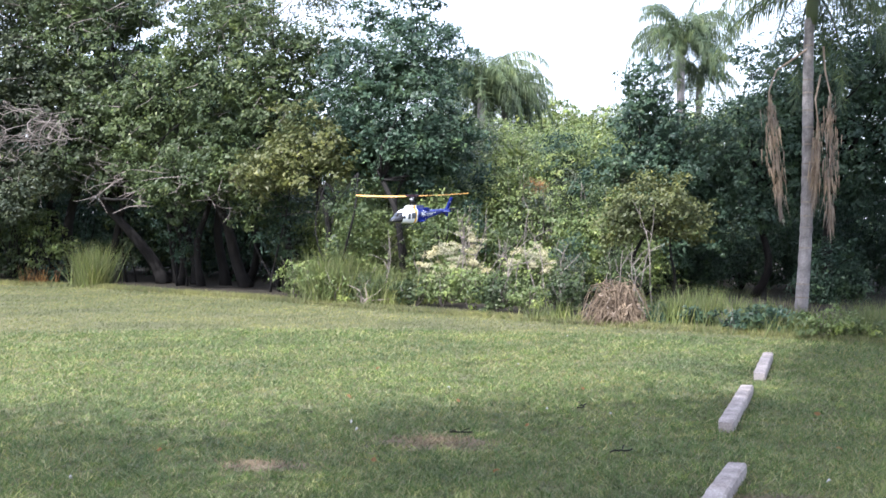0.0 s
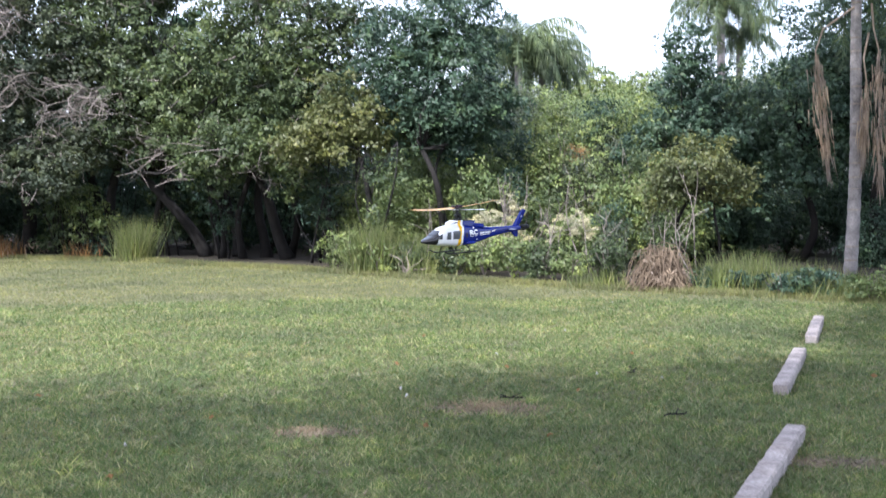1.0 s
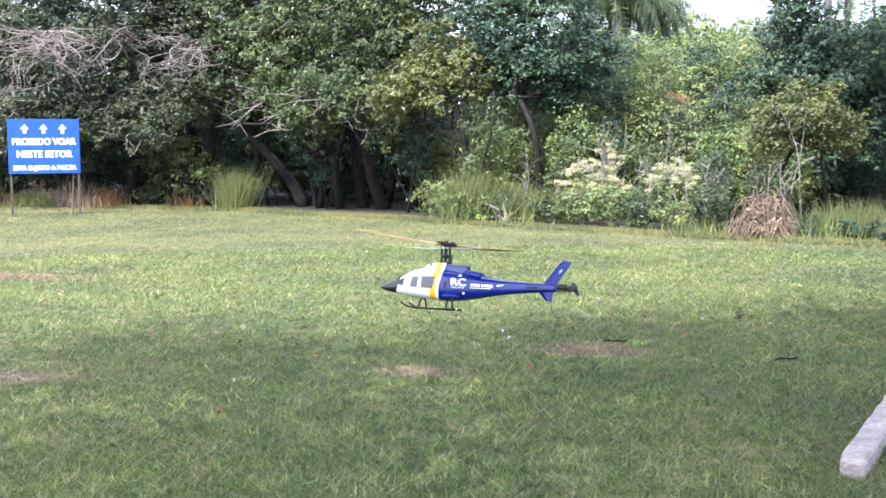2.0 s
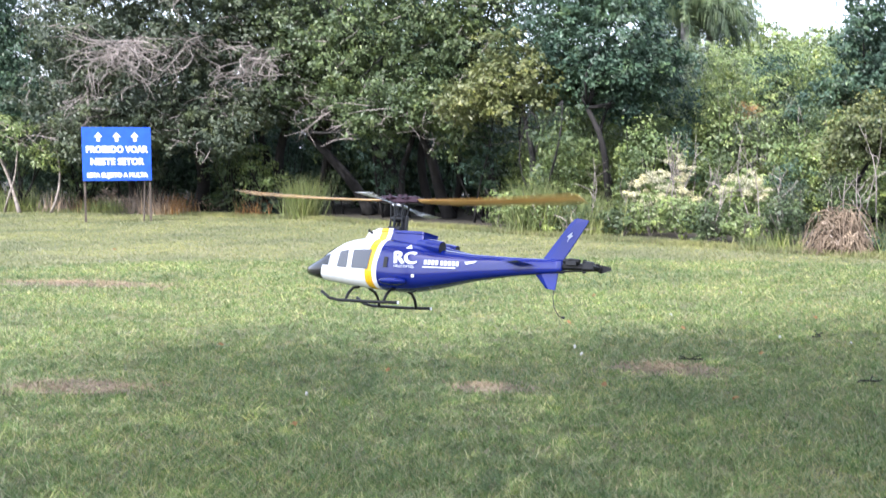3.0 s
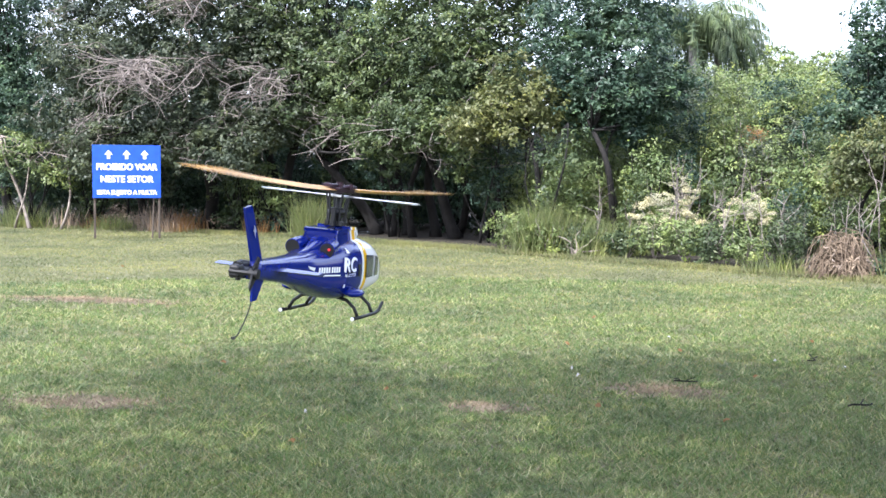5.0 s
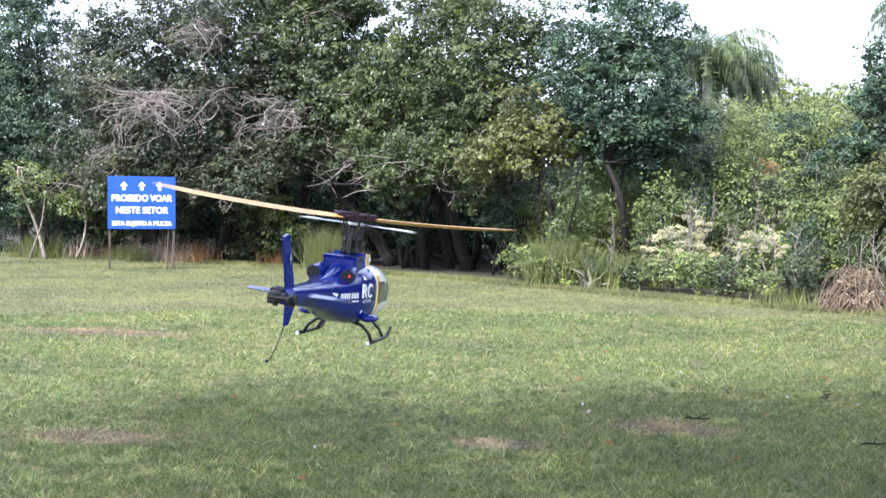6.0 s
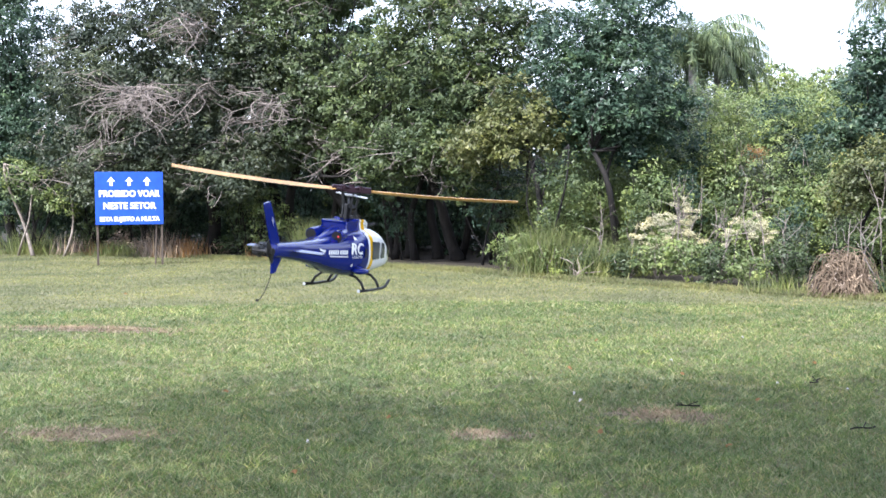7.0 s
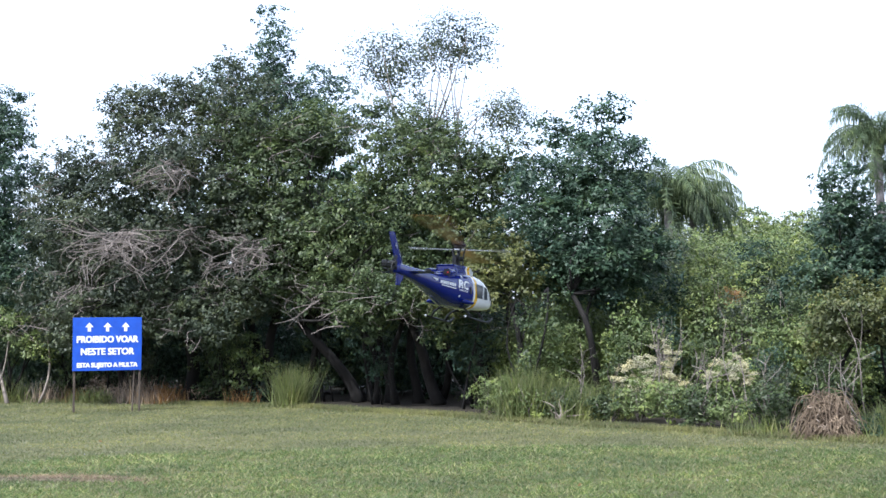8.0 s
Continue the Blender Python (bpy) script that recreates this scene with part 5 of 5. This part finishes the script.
    loft(bm, [[(-0.505, 0, -0.178), (-0.53, 0.008, -0.178), (-0.572, 0.003, -0.178), (-0.572, -0.003, -0.178), (-0.53, -0.008, -0.178)],
              [(-0.585, 0, -0.068), (-0.602, 0.006, -0.068), (-0.640, 0.002, -0.068), (-0.640, -0.002, -0.068), (-0.602, -0.006, -0.068)],
              [(-0.600, 0, -0.054), (-0.610, 0.004, -0.052), (-0.644, 0.002, -0.058), (-0.644, -0.002, -0.058), (-0.610, -0.004, -0.052)]])
    part("tail_fin", bm, HELI_BLUE, root)
    for s in (-1, 1):
        bm = bmesh.new()
        pts = [(-0.592, -0.098), (-0.600, -0.093), (-0.597, -0.102), (-0.602, -0.105), (-0.593, -0.111), (-0.583, -0.124), (-0.588, -0.110), (-0.583, -0.107)]
        bm.faces.new([bm.verts.new((x, s * 0.0085, z)) for x, z in pts])
        part("fin_emblem", bm, EMBLEM, root)
    bm = bmesh.new()
    loft(bm, [[(-0.485, 0, -0.215), (-0.51, 0.008, -0.215), (-0.560, 0.003, -0.212), (-0.560, -0.003, -0.212), (-0.51, -0.008, -0.215)],
              [(-0.525, 0, -0.258), (-0.535, 0.005, -0.260), (-0.555, 0.002, -0.262), (-0.555, -0.002, -0.262), (-0.535, -0.005, -0.260)]])
    part("lower_fin", bm, HELI_BLUE, root)
    for s in (-1, 1):
        bm = bmesh.new()
        loft(bm, [[(-0.425, s * 0.022, -0.196), (-0.45, s * 0.022, -0.189), (-0.492, s * 0.022, -0.194), (-0.45, s * 0.022, -0.200)],
                  [(-0.437, s * 0.124, -0.194), (-0.455, s * 0.124, -0.189), (-0.485, s * 0.124, -0.193), (-0.455, s * 0.124, -0.198)]])
        part("tailplane", bm, HELI_BLUE, root)
    bm = bmesh.new()
    tube(bm, [(-0.56, 0, -0.193), (-0.66, 0, -0.191)], 0.010, 10)
    box(bm, -0.652, 0.0, -0.190, 0.034, 0.024, 0.028, 0.006)
    tube(bm, [(-0.58, 0.006, -0.178), (-0.60, 0.014, -0.176), (-0.63, 0.012, -0.178)], 0.007, 8)
    tube(bm, [(-0.64, 0, -0.172), (-0.64, 0, -0.210)], 0.006, 8)
    box(bm, -0.605, 0.010, -0.183, 0.034, 0.020, 0.018, 0.003)
    tube(bm, [(-0.56, 0.012, -0.210), (-0.64, 0.016, -0.205)], 0.003, 5)
    tube(bm, [(-0.667, 0.01, -0.190), (-0.667, -0.045, -0.190)], 0.005, 8)
    part("tail_gearbox", bm, BLACK, root, "black exposed tail boom and gearbox")
    bm = bmesh.new()
    tube(bm, [(0, -0.01, 0), (0, 0.01, 0)], 0.011, 10)
    tail = part("tail_rotor", bm, BLACK, root)
    tail.location = (-0.667, -0.045, -0.190)
    for a in (0, 180):
        bm = bmesh.new()
        rot = Matrix.Rotation(radians(a), 4, "Y")
        loft(bm, [[rot @ Vector(p) for p in ring] for ring in ([(0.008, 0.002, 0.014), (0.008, 0.002, -0.01), (-0.0, -0.002, -0.01), (0.0, -0.002, 0.014)], [(0.037, 0.0015, 0.006), (0.037, 0.0015, -0.005), (0.037, -0.0015, -0.005), (0.037, -0.0015, 0.006)])])
        part("tail_blade", bm, BLACK, tail)
    # skids
    for s in (-1, 1):
        y = s * 0.098
        bm = bmesh.new()
        tube(bm, [(-0.088, y, -0.329), (0.0, y, -0.331), (0.13, y, -0.331), (0.165, y, -0.326), (0.198, y, -0.306)], 0.0050, 8)
        sk = part("skid", bm, BLACK, root, smooth=True)
        bm = bmesh.new()
        tube(bm, [(-0.088, y, -0.329), (-0.090, y, -0.329)], 0.0050, 8)
        part("end_cap", bm, DECAL, sk, "white end cap")
        for x, m_ in ((0.105, BLACK), (-0.035, BLACK)):
            bm = bmesh.new()
            tube(bm, [(x, s * 0.030, -0.282), (x, s * 0.062, -0.288), (x, s * 0.084, -0.306), (x, s * 0.097, -0.331)], 0.0047, 8)
            part("skid_strut", bm, m_, root, smooth=True)
    # trailing aerial wire
    bm = bmesh.new()
    tube(bm, [(-0.55, 0, -0.258), (-0.552, 0.004, -0.284), (-0.560, 0.01, -0.312), (-0.578, 0.014, -0.336), (-0.592, 0.016, -0.340)], 0.0015, 5)
    tube(bm, [(-0.590, 0.016, -0.340), (-0.598, 0.016, -0.340)], 0.004, 6)
    part("aerial_wire", bm, BLACK, root, "thin black aerial wire")
    for s in (-1, 1):
        bm = bmesh.new()
        tube(bm, [(0.06, s * 0.050, -0.112), (0.06, s * 0.072, -0.108), (0.054, s * 0.078, -0.108)], 0.004, 6)
        part("peg", bm, BLACK, root)
    # mast and linkages
    bm = bmesh.new()
    tube(bm, [(0, 0, -0.12), (0, 0, 0.0)], 0.006, 10)
    part("mast", bm, BLACK, root, smooth=True)
    bm = bmesh.new()
    tube(bm, [(0, 0, -0.070), (0, 0, -0.064), (0, 0, -0.056), (0, 0, -0.050)], [0.018, 0.025, 0.025, 0.016], 14)
    part("swashplate", bm, BLACK, root, smooth=True)
    bm = bmesh.new()
    box(bm, -0.028, 0, -0.075, 0.012, 0.012, 0.05, 0.002)
    box(bm, 0.0, 0, -0.092, 0.045, 0.05, 0.012, 0.002)
    part("mast_mount", bm, BLACK, root)
    for x, y in ((0.022, 0.014), (0.022, -0.014), (-0.022, 0.014), (-0.022, -0.014), (0.0, 0.025), (0.0, -0.025)):
        bm = bmesh.new()
        tube(bm, [(x, y, -0.095), (x * 0.9, y, -0.055), (x * 1.0, y * 1.3, -0.012)], 0.0032, 5)
        part("link_rod", bm, BLACK, root)
    # turning rotor
    bm = bmesh.new()
    box(bm, 0, 0, 0.0, 0.05, 0.024, 0.020, 0.004)
    tube(bm, [(0, 0, -0.012), (0, 0, 0.018)], 0.010, 10)
    for a in (35, -35, 145, -145):
        m_ = Matrix.Rotation(radians(a), 4, "Z")
        tube(bm, [m_ @ Vector((0.008, 0, 0.004)), m_ @ Vector((0.034, 0, 0.010))], [0.006, 0.004], 8)
        tube(bm, [m_ @ Vector((0.034, 0, 0.002)), m_ @ Vector((0.034, 0, 0.016))], 0.0055, 8)
    rotor = part("main_rotor", bm, DARK_METAL, root, "dark anodised rotor head")
    for a in (0, 180):
        rot = Matrix.Rotation(radians(a), 4, "Z")
        bm = bmesh.new()
        box(bm, 0.045, 0, 0.002, 0.045, 0.026, 0.022, 0.004)
        box(bm, 0.045, 0.02, 0.0, 0.016, 0.02, 0.008, 0.002)
        bmesh.ops.transform(bm, matrix=rot, verts=bm.verts)
        part("blade_grip", bm, DARK_METAL, rotor)
        bm = bmesh.new()
        blade_shape(bm, 0.055, 0.595, 0.058, 0.0036)
        bmesh.ops.transform(bm, matrix=rot @ Matrix.Rotation(radians(-10), 4, "X"), verts=bm.verts)
        part("rotor_blade", bm, BLADE_TAN, rotor, "long tan rotor blade")
        bm = bmesh.new()
        rot = Matrix.Rotation(radians(a + 90), 4, "Z")
        loft(bm, [[rot @ Vector(p) for p in ring] for ring in ([(0.165, 0.014, -0.018), (0.165, 0.004, -0.015), (0.165, -0.018, -0.018), (0.165, 0.004, -0.021)], [(0.232, 0.014, -0.018), (0.232, 0.004, -0.015), (0.232, -0.018, -0.018), (0.232, 0.004, -0.021)])])
        part("paddle", bm, PADDLE, rotor, "white flybar paddle")
    bm = bmesh.new()
    tube(bm, [(0, -0.17, -0.018), (0, 0.17, -0.018)], 0.002, 6)
    box(bm, 0, 0, -0.018, 0.03, 0.052, 0.008, 0.002)
    part("flybar", bm, STEEL, rotor)
    tagged(root, "blue and white model helicopter flying low over the lawn", "model helicopter")
    return root, rotor, tail


# unseen trees added to block sun from the near lawn and right-hand wood
def build_unseen_shade_trees():
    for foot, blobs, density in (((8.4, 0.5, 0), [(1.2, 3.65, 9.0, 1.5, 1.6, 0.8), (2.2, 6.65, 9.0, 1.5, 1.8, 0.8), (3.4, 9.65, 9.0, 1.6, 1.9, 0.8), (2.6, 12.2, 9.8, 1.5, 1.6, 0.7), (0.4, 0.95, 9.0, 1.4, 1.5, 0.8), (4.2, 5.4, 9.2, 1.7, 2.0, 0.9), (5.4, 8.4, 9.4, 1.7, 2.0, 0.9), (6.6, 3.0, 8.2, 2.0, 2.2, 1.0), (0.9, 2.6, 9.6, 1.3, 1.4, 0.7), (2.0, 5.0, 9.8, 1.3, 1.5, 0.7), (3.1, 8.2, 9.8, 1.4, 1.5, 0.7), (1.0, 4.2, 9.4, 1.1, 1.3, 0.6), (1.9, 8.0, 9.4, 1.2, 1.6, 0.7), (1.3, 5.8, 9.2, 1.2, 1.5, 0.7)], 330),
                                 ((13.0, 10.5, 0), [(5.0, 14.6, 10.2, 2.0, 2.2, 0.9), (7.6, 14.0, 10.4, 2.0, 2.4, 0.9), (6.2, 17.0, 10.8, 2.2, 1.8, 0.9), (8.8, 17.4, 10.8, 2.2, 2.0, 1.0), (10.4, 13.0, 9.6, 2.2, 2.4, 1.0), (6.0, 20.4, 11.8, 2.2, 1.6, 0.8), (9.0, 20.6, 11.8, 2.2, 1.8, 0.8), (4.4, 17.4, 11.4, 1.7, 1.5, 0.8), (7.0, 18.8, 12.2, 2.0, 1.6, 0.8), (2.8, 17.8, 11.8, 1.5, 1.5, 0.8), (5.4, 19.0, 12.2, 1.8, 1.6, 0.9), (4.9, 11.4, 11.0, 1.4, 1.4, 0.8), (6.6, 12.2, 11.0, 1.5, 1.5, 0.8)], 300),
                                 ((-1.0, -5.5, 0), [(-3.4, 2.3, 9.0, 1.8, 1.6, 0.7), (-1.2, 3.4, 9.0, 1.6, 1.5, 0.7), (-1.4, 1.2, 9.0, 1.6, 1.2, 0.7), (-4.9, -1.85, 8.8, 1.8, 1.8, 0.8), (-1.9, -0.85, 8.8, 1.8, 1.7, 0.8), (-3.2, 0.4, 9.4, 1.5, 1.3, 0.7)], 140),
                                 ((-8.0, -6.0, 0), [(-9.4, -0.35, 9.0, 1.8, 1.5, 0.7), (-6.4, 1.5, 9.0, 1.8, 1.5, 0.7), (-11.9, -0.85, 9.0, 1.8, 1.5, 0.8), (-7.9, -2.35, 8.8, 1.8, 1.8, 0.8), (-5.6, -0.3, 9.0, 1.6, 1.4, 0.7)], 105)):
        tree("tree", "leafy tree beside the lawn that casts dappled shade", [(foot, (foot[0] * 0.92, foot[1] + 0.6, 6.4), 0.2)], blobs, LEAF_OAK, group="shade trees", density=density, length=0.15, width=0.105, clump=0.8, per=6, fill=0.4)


build_ground()
build_sign()
build_posts()
HELI, ROTOR, TAIL = build_helicopter()
build_palms()
build_trees()
build_thicket()
build_flowering()
build_dry_things()
build_litter()
build_unseen_shade_trees()
build_patches()
build_grass()

# seconds; the rotor head's place; heading, nose-up and bank in degrees
FLIGHT = [
    (0.0, -0.531, 11.485, 1.917, 229.5, -5.4, -2.5),
    (0.2, -0.469, 11.158, 1.891, 225.3, -2.9, -2.1),
    (0.3, -0.472, 10.993, 1.881, 223.1, -1.6, -1.8),
    (0.5, -0.466, 10.664, 1.823, 218.9, 0.9, -1.4),
    (0.7, -0.384, 9.657, 1.698, 218.3, -0.6, -1.1),
    (0.8, -0.358, 9.153, 1.694, 218.1, -1.4, -0.9),
    (1.0, -0.352, 8.143, 1.493, 217.5, -2.9, -0.6),
    (1.2, -0.339, 7.524, 1.236, 210.3, -1.1, 1.2),
    (1.3, -0.388, 7.212, 1.146, 206.8, -0.2, 2.2),
    (1.5, -0.627, 6.588, 1.107, 199.6, 1.6, 4.0),
    (1.7, -0.746, 6.221, 1.003, 188.0, 2.9, 6.6),
    (2.8, -0.934, 3.738, 1.258, 168.5, 1.1, 12.0),
    (3.0, -0.943, 3.471, 1.407, 161.6, -1.1, 12.5),
    (3.2, -0.876, 3.226, 1.489, 150.2, -3.8, 11.5),
    (3.3, -0.868, 3.097, 1.507, 144.5, -5.1, 11.0),
    (3.5, -0.800, 2.850, 1.527, 130.8, -7.8, 10.0),
    (3.7, -0.756, 2.663, 1.445, 122.1, -9.2, 8.4),
    (3.8, -0.757, 2.665, 1.412, 115.5, -7.5, 7.1),
    (4.0, -0.736, 2.679, 1.392, 102.2, -4.2, 4.5),
    (4.2, -0.774, 2.749, 1.394, 92.7, -3.6, 2.3),
    (5.3, -0.909, 2.781, 1.584, 89.7, -1.5, 7.4),
    (5.5, -0.915, 2.793, 1.599, 89.1, -1.1, 8.3),
    (5.7, -0.918, 2.818, 1.624, 91.1, -1.5, 7.7),
    (5.8, -0.891, 2.839, 1.613, 92.1, -1.7, 7.3),
    (6.0, -0.893, 2.864, 1.587, 94.1, -2.1, 6.7),
    (6.2, -0.922, 2.945, 1.505, 95.7, -3.2, 5.1),
    (6.3, -0.923, 2.991, 1.476, 96.4, -3.8, 4.3),
    (6.5, -0.955, 3.074, 1.466, 98.0, -4.9, 2.7),
    (6.7, -1.032, 3.246, 1.490, 92.9, -3.6, 4.2),
    (6.8, -1.047, 3.341, 1.518, 90.4, -2.9, 4.9),
    (7.0, -1.080, 3.531, 1.652, 85.3, -1.6, 6.4),
    (7.2, -1.177, 3.700, 1.754, 80.8, -2.1, 6.2),
    (7.5, -1.059, 4.034, 1.901, 74.1, -2.8, 5.8),
    (7.7, -1.062, 4.327, 1.987, 74.5, -4.2, 4.4),
    (7.8, -1.003, 4.490, 2.014, 74.8, -5.0, 3.6),
    (8.0, -0.876, 4.818, 2.042, 75.2, -6.4, 2.2),
]
# seconds, the compass angle of a rotor blade (by half turns) and its turn in a thirtieth of a second there
BLADE_AT = [(0.0, 0, 10), (0.5, 85, 25), (1.0, 62, 35), (1.5, 84, 80), (3.0, -14, 60), (3.5, 150, 84), (4.0, 6, 8), (5.3, 12, 8), (5.5, 12, 8), (5.8, 22, 20), (6.0, 56, 55), (6.5, 92, 50), (6.8, 24, 20), (7.0, 28, 8), (7.2, 22, 8), (7.5, 34, 25), (8.0, 88, 84)]


def heading(t):
    return float(np.interp(t, [r[0] for r in FLIGHT], [r[4] for r in FLIGHT]))


def motions():
    walk(HELI, [(t, pose(x, y, z) @ pose(0, 0, 0, 0, 0, h) @ pose(0, 0, 0, 0, -nose, 0) @ pose(0, 0, 0, bank, 0, 0)) for t, x, y, z, h, nose, bank in FLIGHT])
    # the rotor turns by about sixty degrees in each thirtieth of a second, more slowly at some moments
    marks = []
    for t, a, r in BLADE_AT:
        k = round(t * FPS)
        a = (a - heading(t)) % 180
        if marks:
            k0, a0 = marks[-1]
            want = a0 + 60 * (k - 1 - k0)
            a += 180 * round((want - (a - r)) / 180)
        marks += [(k - 1, a - r), (k, a), (k + 1, a + r)]
    spin = [(k / FPS, float(np.interp(k, [m[0] for m in marks], [m[1] for m in marks]))) for k in range(0, 241)]
    walk(ROTOR, [(t, pose(0, 0, 0, 0, 0, a)) for t, a in spin])
    walk(TAIL, [(t, pose(-0.667, -0.045, -0.190, 0, 80 * t * FPS, 0)) for t, a in spin])


motions()
